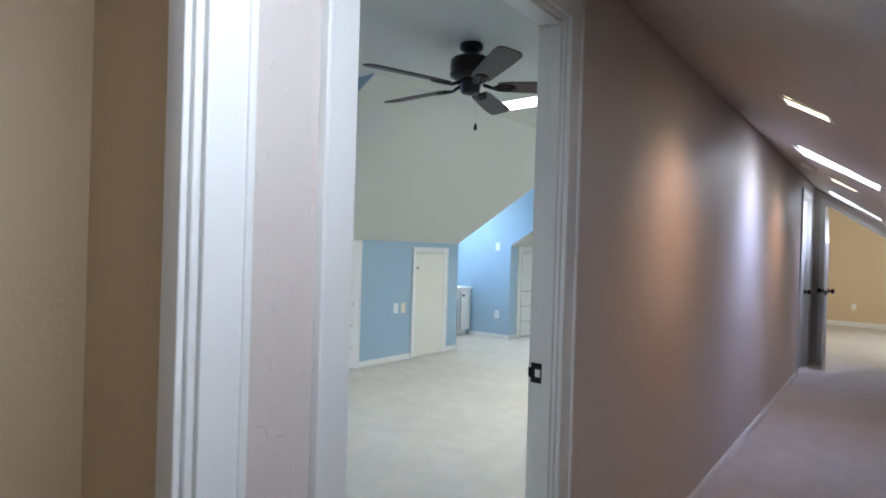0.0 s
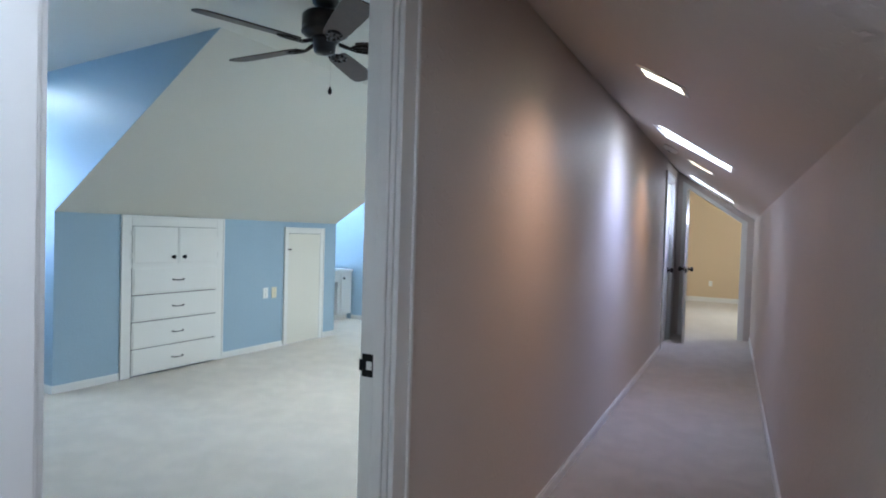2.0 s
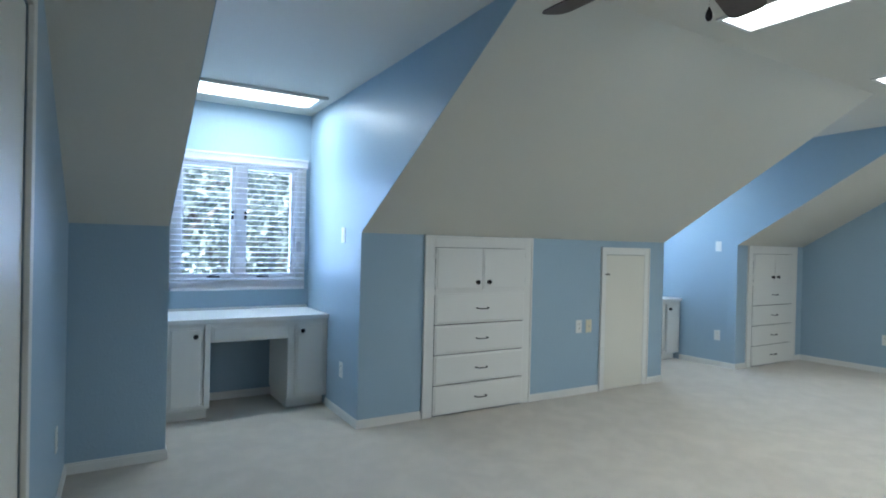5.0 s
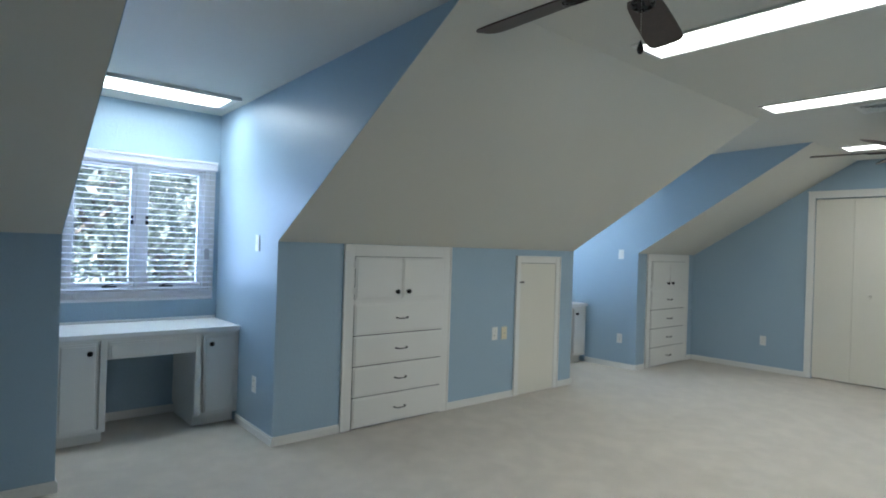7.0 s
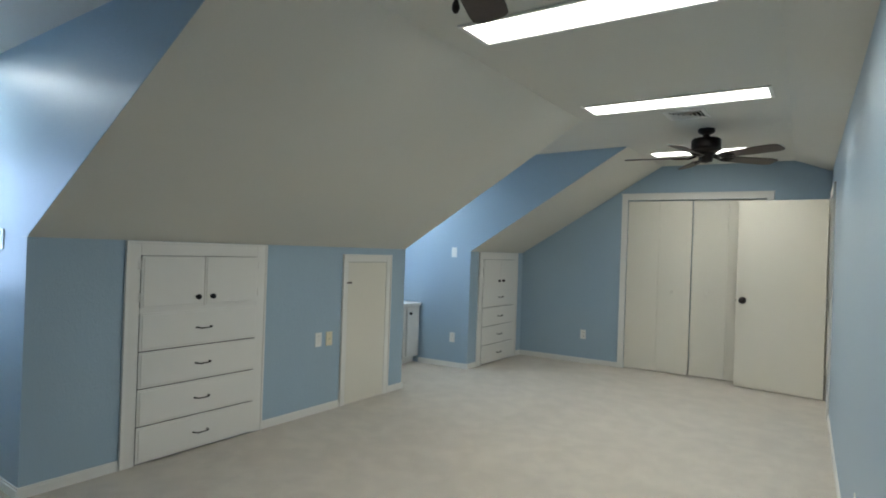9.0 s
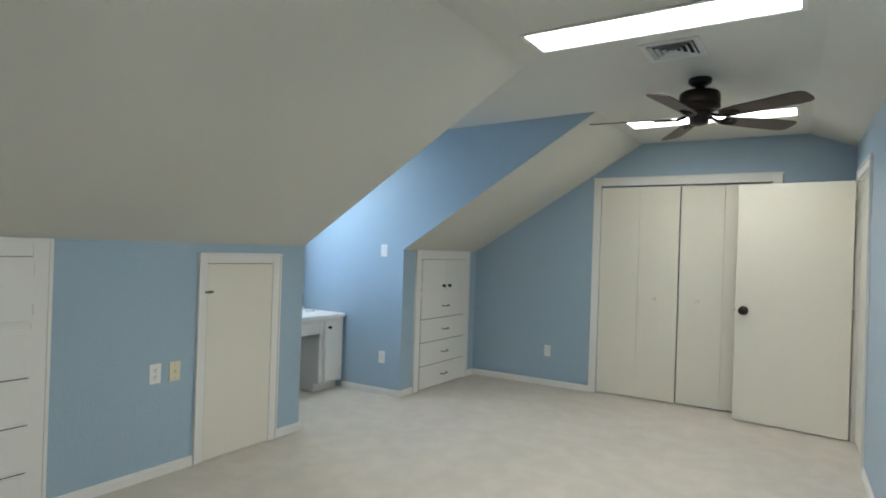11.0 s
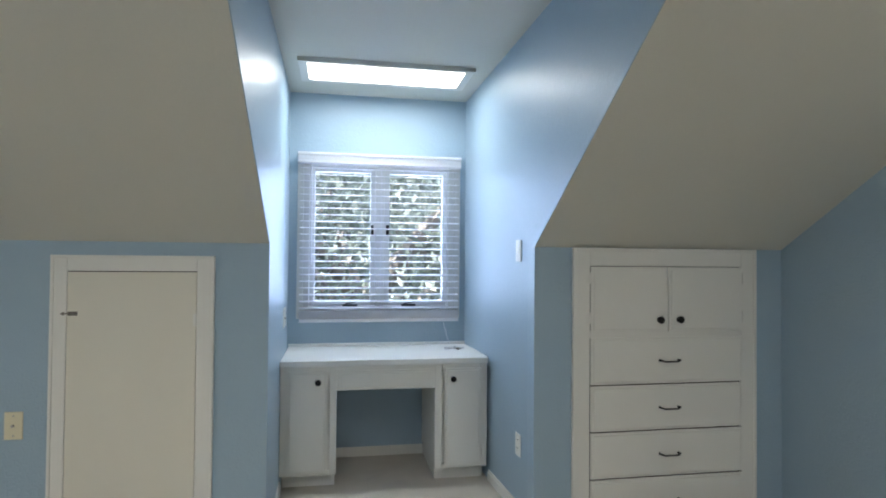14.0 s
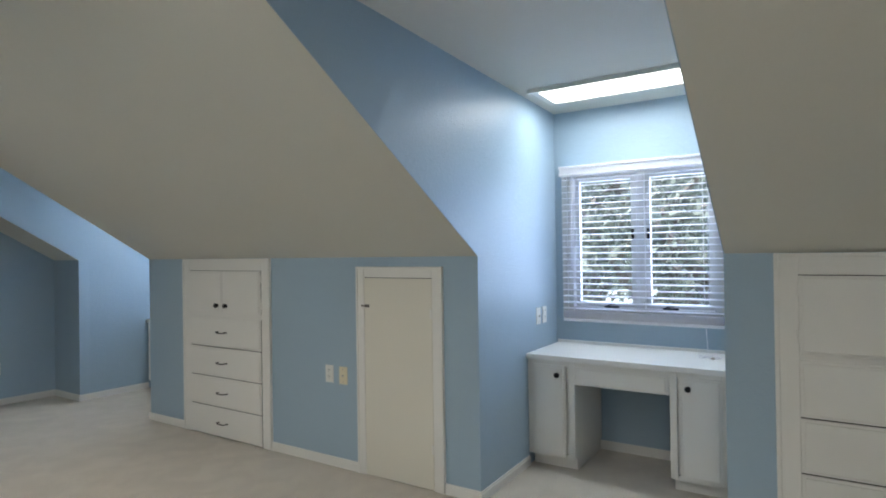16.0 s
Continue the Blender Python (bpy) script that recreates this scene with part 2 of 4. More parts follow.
# ceiling: slopes, flat, dormer lids, small slope on the partition side
bm = nb()
T = 0.08
for a, b in runs:
    prism(bm, [(KX - 0.10, KZ - 0.057), (KX, KZ), (RX, CZ), (RX, CZ + T), (KX - 0.1, KZ + T)], "y", a + (0.004 if a > 1.2 else -0.2), b + (-0.004 if b < 8 else 0.14))
prism(bm, [(RX, 0.7), (-0.89, 0.7), (-1.165, YE + 0.14), (RX, YE + 0.14)], "z", CZ, CZ + T)
for y0, y1 in DORMERS:
    prism(bm, [(DX - 0.14, LID - 0.003), (RX, CZ), (RX, CZ + T), (DX - 0.14, CZ + T)], "y", y0 - 0.1, y1 + 0.1)
E2 = YE + 0.14
quad = [(-0.89, 0.7, CZ), (-1.165, E2, CZ), (ex(WB, E2) + 0.01, E2, CZ - 0.135), (WB + 0.02, 0.7, CZ - 0.135)]
lo = [bm.verts.new(p) for p in quad]
hi = [bm.verts.new((p[0], p[1], CZ + T)) for p in quad]
bm.faces.new(lo)
bm.faces.new(hi)
for k in range(4):
    bm.faces.new((lo[k], lo[(k + 1) % 4], hi[(k + 1) % 4], hi[k]))
structure("ceiling", bm, CEIL, "cream painted sloped and flat attic ceiling")

# end wall with its closet, near wall with a nook for the door
CL0, CL1, CLZ = -2.955, -1.42, 2.12
bm = nb()
box(bm, KX - 0.1, CL0, YE, YE + 0.12, 0, CZ + T)
box(bm, CL1, -0.80, YE, YE + 0.12, 0, CZ + T)
box(bm, CL0, CL1, YE, YE + 0.12, CLZ, CZ + T)
structure("wall_end", turned(bm), BLUE, "blue end wall with a wide closet opening")
bm = nb()
box(bm, CL0 - 0.2, CL1 + 0.2, YE + 0.7, YE + 0.8, 0, CZ)
box(bm, CL0 - 0.3, CL0 - 0.2, YE + 0.12, YE + 0.8, 0, CZ)
box(bm, CL1 + 0.2, CL1 + 0.3, YE + 0.12, YE + 0.8, 0, CZ)
box(bm, CL0 - 0.3, CL1 + 0.3, YE + 0.12, YE + 0.8, CZ, CZ + T)
structure("wall_closet", turned(bm), BLUE)
bm = nb()
NX = -2.735
box(bm, KX - 0.1, NX, YN - 0.1, YN, 0, CZ + T)
box(bm, NX, -1.97, YN - 0.1, YN, 2.04, CZ + T)
box(bm, -1.97, -1.75, YN - 0.1, YN, 0, CZ + T)
box(bm, -1.85, -1.75, 0.86, YN - 0.1, 0, CZ + T)
box(bm, -1.85, WB, 0.80, 0.86, 0, CZ + T)
structure("wall_near", turned_near(bm), BLUE, "blue near wall with a closet door")

# partition between bedroom and corridor, with three openings
D1 = (0.842, 1.756)
D0 = (-0.30, 0.551)
D2 = (7.86, 8.66)
DH = 2.085
CE = 9.2
bm = nb()
for a, b in ((-2.2, D0[0]), (D0[1], D1[0]), (D1[1], D2[0]), (D2[1], YE + 0.9)):
    box(bm, WB, WL, a, b, 0, CZ)
for a, b in (D0, D1, D2):
    box(bm, WB, WL, a, b, DH, CZ)
wall_p = structure("wall_partition", skewed(bm), BEIGE, "textured partition wall, beige to the corridor and blue to the bedroom")
wall_p.data.materials.append(BLUE)
for p in wall_p.data.polygons:
    if p.normal.x < -0.9 and p.center.y > 0.9:
        p.material_index = 1

# small tan closet behind the first opening
bm = nb()
box(bm, -1.20, -1.10, -0.6, 0.70, 0, 2.4)
box(bm, -1.10, WB + 0.005, 0.61, 0.695, 0, 2.4)
box(bm, -1.10, WB + 0.06, -0.6, -0.5, 0, 2.4)
structure("wall_hall_closet", bm, TAN, "tan painted closet walls")
bm = nb()
box(bm, -1.20, WB + 0.03, -0.6, 0.69, 2.4, 2.46)
structure("ceiling_hall_closet", bm, TAN)

# corridor: outer low wall, slope with light wells, end wall with a slope-headed doorway
RZ = DZ - FALL * (WR - WL)
# the first well is unseen, added to brighten the corridor's near end
WELLS = ((-0.09, 0.32, 0.12, 0.75), (-0.025, 0.135, 2.85, 2.99), (-0.17, 0.305, 4.60, 5.03), (-0.048, 0.13, 5.95, 6.11), (-0.19, 0.32, 8.15, 8.55))


def slope_z(x):
    return DZ - FALL * (x - WL)


bm = nb()
box(bm, WR, WR + 0.1, -2.2, CE, 0, RZ + 0.02)
structure("wall_corridor", skewed(bm), BEIGE, "beige textured low corridor wall")
bm = nb()


def slope_piece(x0, x1, y0, y1):
    prism(bm, [(x0, slope_z(x0)), (x1, slope_z(x1)), (x1, slope_z(x1) + 0.14), (x0, slope_z(x0) + 0.14)], "y", y0, y1)


last = -2.2
for x0, x1, y0, y1 in WELLS:
    slope_piece(WL, WR + 0.1, last, y0)
    slope_piece(WL, x0, y0, y1)
    slope_piece(x1, WR + 0.1, y0, y1)
    last = y1
slope_piece(WL, WR + 0.1, last, CE + 0.1)
structure("ceiling_corridor", skewed(bm), BEIGE, "beige sloping corridor ceiling")
bm = nb()
box(bm, -0.6, WR + 0.4, -2.3, -2.2, 0, 2.6)
structure("wall_corridor_back", bm, BEIGE)

EO0, EO1 = -0.35, 0.46          # clear doorway, in the corridor's own x
head = lambda x: slope_z(x) - 0.15
bm = nb()
prism(bm, [(WL, 0), (EO0, 0), (EO0, slope_z(EO0) - 0.002), (WL, slope_z(WL) - 0.002)], "y", CE, CE + 0.1)
prism(bm, [(EO1, 0), (WR, 0), (WR, RZ - 0.002), (EO1, slope_z(EO1) - 0.002)], "y", CE, CE + 0.1)
prism(bm, [(EO0, head(EO0)), (EO1, head(EO1)), (EO1, slope_z(EO1) - 0.002), (EO0, slope_z(EO0) - 0.002)], "y", CE, CE + 0.1)
structure("wall_corridor_end", skewed(bm), BEIGE, "corridor end wall with a sloped doorway")

bm = nb()
FW = ex(WR, CE)
box(bm, -2.6, FW + 1.4, 14.4, 14.5, 0, 2.8)
box(bm, FW + 1.3, FW + 1.4, CE + 0.1, 14.4, 0, 2.8)
box(bm, -2.7, -2.6, YE + 0.9, 14.4, 0, 2.8)
box(bm, -2.6, ex(WB, 9.7), YE + 0.85, YE + 0.95, 0, 2.8)
box(bm, FW, FW + 1.4, CE, CE + 0.1, 0, 2.8)
structure("wall_far_room", bm, TAN, "tan far room walls")
bm = nb()
box(bm, -2.7, FW + 1.5, CE + 0.1, 14.5, 2.75, 2.85)
box(bm, ex(WB, 8.5), FW + 1.5, CE, CE + 0.1, 2.4, 2.85)
structure("ceiling_far_room", bm, CEIL, "cream far room ceiling")
# unseen slab added over everything so that sun and sky don't leak in
bm = nb()
box(bm, -5.2, 3.2, -2.6, 15.4, 3.2, 3.3)
structure("roof", bm, GAP, "unseen dark slab added over the rooms to keep sun out")

# ---- trim ----


def rail(bm, x0, x1, y0, y1, z0, z1):
    return box(bm, x0, x1, y0, y1, z0, z1, bevel=0.003)


def baseboard_run(bm, a, b, inward, h=0.062, t=0.012):
    """A skirting along the floor from a to b, standing t proud towards inward, with a thinner top lip."""
    a, b, n = Vector((*a, 0)), Vector((*b, 0)), Vector((*inward, 0)).normalized()
    for p0, p1, z0, z1 in ((0, t, 0, h * 0.78), (0, t * 0.6, h * 0.78, h)):
        vs = [bm.verts.new(q + n * d + Vector((0, 0, z))) for z in (z0, z1) for q, d in ((a, p0), (b, p0), (b, p1), (a, p1))]
        for f in ((0, 1, 2, 3), (4, 5, 6, 7), (0, 1, 5, 4), (1, 2, 6, 5), (2, 3, 7, 6), (3, 0, 4, 7)):
            bm.faces.new([vs[k] for k in f])


bm = nb()
UNIT_A, UNIT_B = (3.377, 4.430), (7.641, 8.668)
HATCH = (5.271, 5.930)
for a, b in ((YN, DORMERS[0][0]), (DORMERS[0][1], UNIT_A[0]), (UNIT_A[1], HATCH[0]), (HATCH[1], DORMERS[1][0]), (DORMERS[1][1], UNIT_B[0]), (UNIT_B[1], YE)):
    baseboard_run(bm, (KX, a), (KX, b), (1, 0))
for n in (0, 1):
    baseboard_run(bm, (-5.06, cheek(n, 0, -5.06)), (KX + 0.013, cheek(n, 0, KX)), (0, 1))
    baseboard_run(bm, (-5.06, cheek(n, 1, -5.06)), (KX + 0.013, cheek(n, 1, KX)), (0, -1))
    baseboard_run(bm, (DX, BACKS[n][0]), (DX, BACKS[n][1]), (1, 0))
baseboard_run(bm, (KX, YE), (CL0 - 0.07, ey(CL0 - 0.07)), (TURN, -1))
baseboard_run(bm, (CL1 + 0.07, ey(CL1 + 0.07)), (-0.84, ey(-0.84)), (TURN, -1))
baseboard_run(bm, (KX, YN), (NX - 0.065, ny(NX - 0.065)), (0.045, 1))
structure("baseboard", bm, WHITE, "white painted baseboard")
bm = nb()
for a, b in ((D1[1] + 0.06, D2[0] - 0.06), (D2[1] + 0.06, YE + 0.12)):
    baseboard_run(bm, (WB, a), (WB, b), (-1, 0))
for a, b in ((D0[1] + 0.055, D1[0] - 0.055), (D1[1] + 0.055, D2[0] - 0.055), (-2.2, D0[0] - 0.06)):
    baseboard_run(bm, (WL, a), (WL, b), (1, 0))
baseboard_run(bm, (WR, -2.2), (WR, CE), (-1, 0))
structure("baseboard_corridor", skewed(bm), WHITE, "white painted baseboard")
bm = nb()
baseboard_run(bm, (-2.6, 14.4), (FW + 1.3, 14.4), (0, -1), h=0.1)
baseboard_run(bm, (FW + 1.3, CE + 0.1), (FW + 1.3, 14.4), (-1, 0), h=0.1)
structure("baseboard_far_room", bm, WHITE)


def casing(bm, a, b, zt, x, out, w=0.058, t=0.016):
    """Flat casing with a raised back band round an opening from y a to b in a wall face at x; out is the side it stands on."""
    for y0, y1 in ((a - w, a + 0.006), (b - 0.006, b + w)):
        rail(bm, x, x + out * t, y0, y1, 0, zt + w)
        edge = y0 if y1 < (a + b) / 2 + 0.05 and y0 < a else y1
        rail(bm, x, x + out * (t + 0.007), edge - 0.007, edge + 0.007, 0, zt + w + 0.007)
    rail(bm, x, x + out * (t - 0.001), a + 0.006, b - 0.006, zt - 0.006, zt + w)
    rail(bm, x, x + out * (t + 0.007), a - w + 0.007, b + w - 0.007, zt + w - 0.006, zt + w + 0.008)


def lining(bm, a, b, zt, x0, x1, stop):
    """Jamb boards through the wall, with a door stop on each."""
    for y0, y1, s0, s1 in ((a, a + 0.018, a + 0.018, a + 0.03), (b - 0.018, b, b - 0.03, b - 0.018)):
        rail(bm, x0, x1, y0, y1, 0, zt)
        rail(bm, stop, stop + 0.035, s0, s1, 0, zt - 0.018)
    rail(bm, x0, x1, a + 0.018, b - 0.018, zt - 0.018, zt)
    rail(bm, stop, stop + 0.035, a + 0.03, b - 0.03, zt - 0.03, zt - 0.018)


for n, (a, b) in enumerate((D0, D1, D2)):
    bm = nb()
    casing(bm, a, b, DH, WL, 1, w=0.068)
    if n:
        casing(bm, a, b, DH, WB, -1)
    lining(bm, a, b, DH, WB - 0.001, WL + 0.001, WB + 0.045)
    structure("trim_door_%d" % n, skewed(bm), WHITE, "white painted door casing and jamb")

bm = nb()
for x0, x1 in ((EO0 - 0.06, EO0 + 0.005), (EO1 - 0.005, EO1 + 0.06)):
    prism(bm, [(x0, 0), (x1, 0), (x1, head(x1) + 0.06), (x0, head(x0) + 0.06)], "y", CE - 0.018, CE)
prism(bm, [(EO0 + 0.005, head(EO0)), (EO1 - 0.005, head(EO1)), (EO1 - 0.005, head(EO1) + 0.062), (EO0 + 0.005, head(EO0) + 0.062)], "y", CE - 0.017, CE)
for x0, x1 in ((EO0, EO0 + 0.02), (EO1 - 0.02, EO1)):
    prism(bm, [(x0, 0), (x1, 0), (x1, head(x1)), (x0, head(x0))], "y", CE, CE + 0.1)
structure("trim_corridor_end", skewed(bm), WHITE, "white sloped door casing")

bm = nb()
for x0, x1 in ((CL0 - 0.07, CL0 + 0.004), (CL1 - 0.004, CL1 + 0.07)):
    rail(bm, x0, x1, YE - 0.018, YE, 0, CLZ + 0.075)
rail(bm, CL0 + 0.004, CL1 - 0.004, YE - 0.017, YE, CLZ - 0.004, CLZ + 0.075)
rail(bm, CL0 - 0.077, CL1 + 0.077, YE - 0.026, YE, CLZ + 0.068, CLZ + 0.082)
structure("trim_closet", turned(bm), WHITE, "white casing round the closet")
bm = nb()
rail(bm, NX - 0.065, NX + 0.004, YN, YN + 0.018, 0, 2.105)
rail(bm, -1.975, -1.905, YN, YN + 0.018, 0, 2.105)
rail(bm, NX + 0.004, -1.975, YN, YN + 0.017, 2.036, 2.105)
structure("trim_near_closet", turned_near(bm), WHITE)

# ---- knobs and pulls ----


def knob_mesh(bm, at, way, r=0.016, length=0.028):
    m = Matrix.Translation(at) @ Vector(way).to_track_quat("Z", "Y").to_matrix().to_4x4()
    lathe(bm, [(r * 0.75, 0), (r * 0.75, 0.002), (r * 0.42, 0.004), (r * 0.40, length * 0.45), (r * 0.9, length * 0.6), (r, length * 0.78), (r * 0.8, length * 0.95), (r * 0.3, length)], 16, m)
    return bm


def door_knob(bm, at, way, r=0.032):
    m = Matrix.Translation(at) @ Vector(way).to_track_quat("Z", "Y").to_matrix().to_4x4()
    lathe(bm, [(0.039, 0), (0.039, 0.004), (0.030, 0.010), (0.015, 0.014), (0.012, 0.026), (0.017, 0.031), (0.025, 0.038), (r, 0.050), (r * 0.97, 0.060), (r * 0.75, 0.069), (r * 0.3, 0.0735)], 24, m)
    return bm


def pull_mesh(bm, x, y, z, half=0.052):
    """A slim bow pull on a face at x, standing out towards +x."""
    for s in (-1, 1):
        lathe(bm, [(0.0065, 0), (0.0065, 0.003), (0.004, 0.005), (0.0038, 0.02)], 10, Matrix.Translation((x, y + s * half, z)) @ Vector((1, 0, 0)).to_track_quat("Z", "Y").to_matrix().to_4x4())
        tube(bm, (x + 0.018, y + s * (half + 0.003), z + 0.003), (x + 0.027, y + s * (half - 0.016), z - 0.004), 0.0042, seg=8)
    tube(bm, (x + 0.027, y - half + 0.015, z - 0.004), (x + 0.027, y + half - 0.015, z - 0.004), 0.0042, seg=8)
    return bm


def panel_front(bm, x, y0, y1, z0, z1, t=0.016):
    """A flat door or drawer front with a small routed step round its edge."""
    box(bm, x, x + t * 0.6, y0, y1, z0, z1, bevel=0.0015)
    box(bm, x + t * 0.6 - 0.0005, x + t, y0 + 0.012, y1 - 0.012, z0 + 0.012, z1 - 0.012, bevel=0.004)
    return bm


def hinge_mesh(bm, x, y, z):
    box(bm, x, x + 0.004, y - 0.012, y + 0.012, z - 0.026, z + 0.026, bevel=0.001)
    tube(bm, (x + 0.006, y, z - 0.028), (x + 0.006, y, z + 0.028), 0.004, seg=8)
    return bm


# ---- built-in drawer units ----


def drawer_unit(y0, y1):
    unit = thing("drawer_unit", "white built-in cabinet, two doors over four drawers, in blue wall", "cabinet", "built-in drawer units")
    unit.location = (KX, (y0 + y1) / 2, 0)
    h = (y1 - y0) / 2
    f = 0.088
    top = 1.400
    # thin dark sheet on the wall face, painting the shade between the fronts
    bm = nb()
    box(bm, 0.001, 0.006, -h + f - 0.01, h - f + 0.01, 0.004, top - f + 0.012)
    part("body", bm, GAP, unit, "dark sheet standing in for the shade behind the joints")
    bm = nb()
    rail(bm, 0.0, 0.019, -h, -h + f, 0, top)
    rail(bm, 0.0, 0.019, h - f, h, 0, top)
    rail(bm, 0.0, 0.0185, -h + f, h - f, top - f, top)
    rail(bm, 0.0, 0.0185, -h + f, h - f, 0.945, 0.985)
    rail(bm, 0.0, 0.024, -h - 0.003, -h + 0.016, 0, top + 0.003)
    rail(bm, 0.0, 0.024, h - 0.016, h + 0.003, 0, top + 0.003)
    rail(bm, 0.0, 0.024, -h + 0.016, h - 0.016, top - 0.014, top + 0.003)
    part("face_frame", bm, WHITE, unit)
    for s in (-1, 1):
        a, b = (-h + f + 0.0008, -0.0018) if s < 0 else (0.0018, h - f - 0.0008)
        bm = panel_front(nb(), 0.0195, a, b, 0.978, top - f - 0.003)
        door = part("door", bm, WHITE, unit)
        part("knob", knob_mesh(nb(), (0.0355, s * 0.055, 1.04), (1, 0, 0), r=0.019), BLACK, door, "dark bronze knob", True)
        for z in (1.05, 1.25):
            part("hinge", hinge_mesh(nb(), 0.019, s * (h - f + 0.006), z), WHITE, door)
    for k, (z0, z1) in enumerate(((0.714, 0.951), (0.480, 0.707), (0.245, 0.473), (0.014, 0.238))):
        bm = panel_front(nb(), 0.0195, -h + f + 0.0006, h - f - 0.0006, z0, z1)
        dr = part("drawer", bm, WHITE, unit)
        part("handle", pull_mesh(nb(), 0.0352, 0.0, (z0 + z1) / 2), BLACK, dr, "black metal bow pull", True)
    return unit


drawer_unit(*UNIT_A)
drawer_unit(*UNIT_B)

# ---- low hatch door in the knee wall ----
hatch = thing("hatch_door", "low cream-white flush door, shut in the blue knee wall", "door")
hatch.location = (KX, HATCH[0], 0)
hw = HATCH[1] - HATCH[0]
bm = nb()
box(bm, 0.001, 0.005, 0.04, hw - 0.04, 0.004, 1.30)
part("backing", bm, GAP, hatch)
bm = nb()
for y0, y1 in ((0, 0.060), (hw - 0.070, hw)):
    rail(bm, 0, 0.018, y0, y1, 0, 1.340)
rail(bm, 0, 0.0175, 0.060, hw - 0.070, 1.275, 1.340)
rail(bm, 0, 0.025, -0.004, 0.010, 0, 1.344)
rail(bm, 0, 0.025, hw - 0.010, hw + 0.004, 0, 1.344)
rail(bm, 0, 0.025, 0.010, hw - 0.010, 1.331, 1.344)
part("casing", bm, WHITE, hatch)
bm = nb()
box(bm, 0.005, 0.015, 0.0618, hw - 0.0722, 0.006, 1.2712, bevel=0.001)
leaf = part("door_leaf", bm, DOORW, hatch)
bm = nb()
box(bm, 0.015, 0.017, 0.066, 0.104, 1.082, 1.100, bevel=0.001)
tube(bm, (0.0225, 0.040, 1.091), (0.0225, 0.098, 1.091), 0.003, seg=8)
box(bm, 0.018, 0.026, 0.046, 0.054, 1.084, 1.098, bevel=0.0015)
for yy in (0.072, 0.096):
    box(bm, 0.015, 0.026, yy - 0.004, yy + 0.004, 1.084, 1.098, bevel=0.0015)
tube(bm, (0.0225, 0.084, 1.091), (0.034, 0.084, 1.094), 0.0025, seg=8)
part("barrel_bolt", bm, material("tarnished_steel", (0.20, 0.18, 0.16), 0.4, 0.8, vary=0.2), hatch, "small worn steel barrel bolt")
for z in (0.25, 1.06):
    part("hinge", hinge_mesh(nb(), 0.0155, hw - 0.072, z), WHITE, hatch)

# ---- electrical plates ----


def plate(name, at, way, label, kind, mat=PLATE):
    """A cover plate whose face looks along way; kind: outlet, switch, coax or blank."""
    t = thing(name, label, "outlet" if kind == "outlet" else "switch" if kind == "switch" else "wall plate")
    t.matrix_world = Matrix.Translation(at) @ Matrix.Rotation(math.atan2(way[1], way[0]), 4, "Z")
    bm = box(nb(), 0.0, 0.006, -0.036, 0.036, -0.059, 0.059, bevel=0.0025)
    part("cover", bm, mat, t)
    if kind == "outlet":
        for z in (0.021, -0.021):
            bm = nb()
            lathe(bm, [(0.0165, 0.004), (0.0165, 0.0075), (0.0155, 0.008)], 16, Matrix.Rotation(radians(90), 4, "Y") @ Matrix.Translation((-z, 0, 0)))
            soc = part("socket", bm, mat, t)
            for y, hh in ((-0.006, 0.004), (0.006, 0.005)):
                part("slot", box(nb(), 0.0078, 0.0086, y - 0.0012, y + 0.0012, z + 0.001, z + 0.001 + 2 * hh), GAP, soc)
            part("slot", tube(nb(), (0.0078, 0, z - 0.008), (0.0086, 0, z - 0.008), 0.0022, seg=8), GAP, soc)
    elif kind == "switch":
        bm = box(nb(), 0.005, 0.0085, -0.016, 0.016, -0.033, 0.033, bevel=0.002)
        part("rocker", bm, mat, t)
    elif kind == "coax":
        part("jack", tube(nb(), (0.005, 0, 0), (0.016, 0, 0), 0.0055, seg=10), STEEL, t)
        for z in (0.042, -0.042):
            part("screw", tube(nb(), (0.0055, 0, z), (0.0075, 0, z), 0.004, seg=8), STEEL, t)
    return t


plate("outlet_plate", (KX, 5.006, 0.618), (1, 0), "white duplex outlet plate on the blue knee wall", "outlet")
plate("coax_plate", (KX, 5.131, 0.616), (1, 0), "ivory cable jack plate on the blue knee wall", "coax", IVORY)
for n, px in enumerate((-4.725, -4.60)):
    side = ((DORMERS[n][1] - BACKS[n][1]) / (KX - 0.1 - DX), -1)
    plate("light_switch", (px, cheek(n, 1, px), 1.388), side, "white rocker switch plate on the blue dormer wall", "switch")
    plate("outlet_plate", (px + 0.01, cheek(n, 1, px + 0.01), 0.358), side, "white duplex outlet plate on the blue dormer wall", "outlet")
plate("outlet_plate", (-5.355, cheek(1, 0, -5.355), 0.975), (0, 1), "white outlet plate above the desk", "outlet")
plate("cable_plate", (-5.245, cheek(1, 0, -5.245), 0.975), (0, 1), "white cable plate above the desk", "coax")
plate("outlet_plate", (-3.478, ey(-3.478), 0.37), (TURN, -1), "white duplex outlet plate on the blue end wall", "outlet")
plate("outlet_plate", (-3.86, ny(-3.86), 0.355), (0.045, 1), "white outlet plate on the blue near wall", "outlet")
plate("outlet_plate", (ex(WB, 4.6), 4.6, 0.36), (-1, 0), "white outlet plate on the blue partition wall", "outlet")
plate("outlet_plate", (-0.65, 14.4, 0.40), (0, -1), "white outlet plate on the tan far wall", "outlet")

# ---- desks in the dormers ----


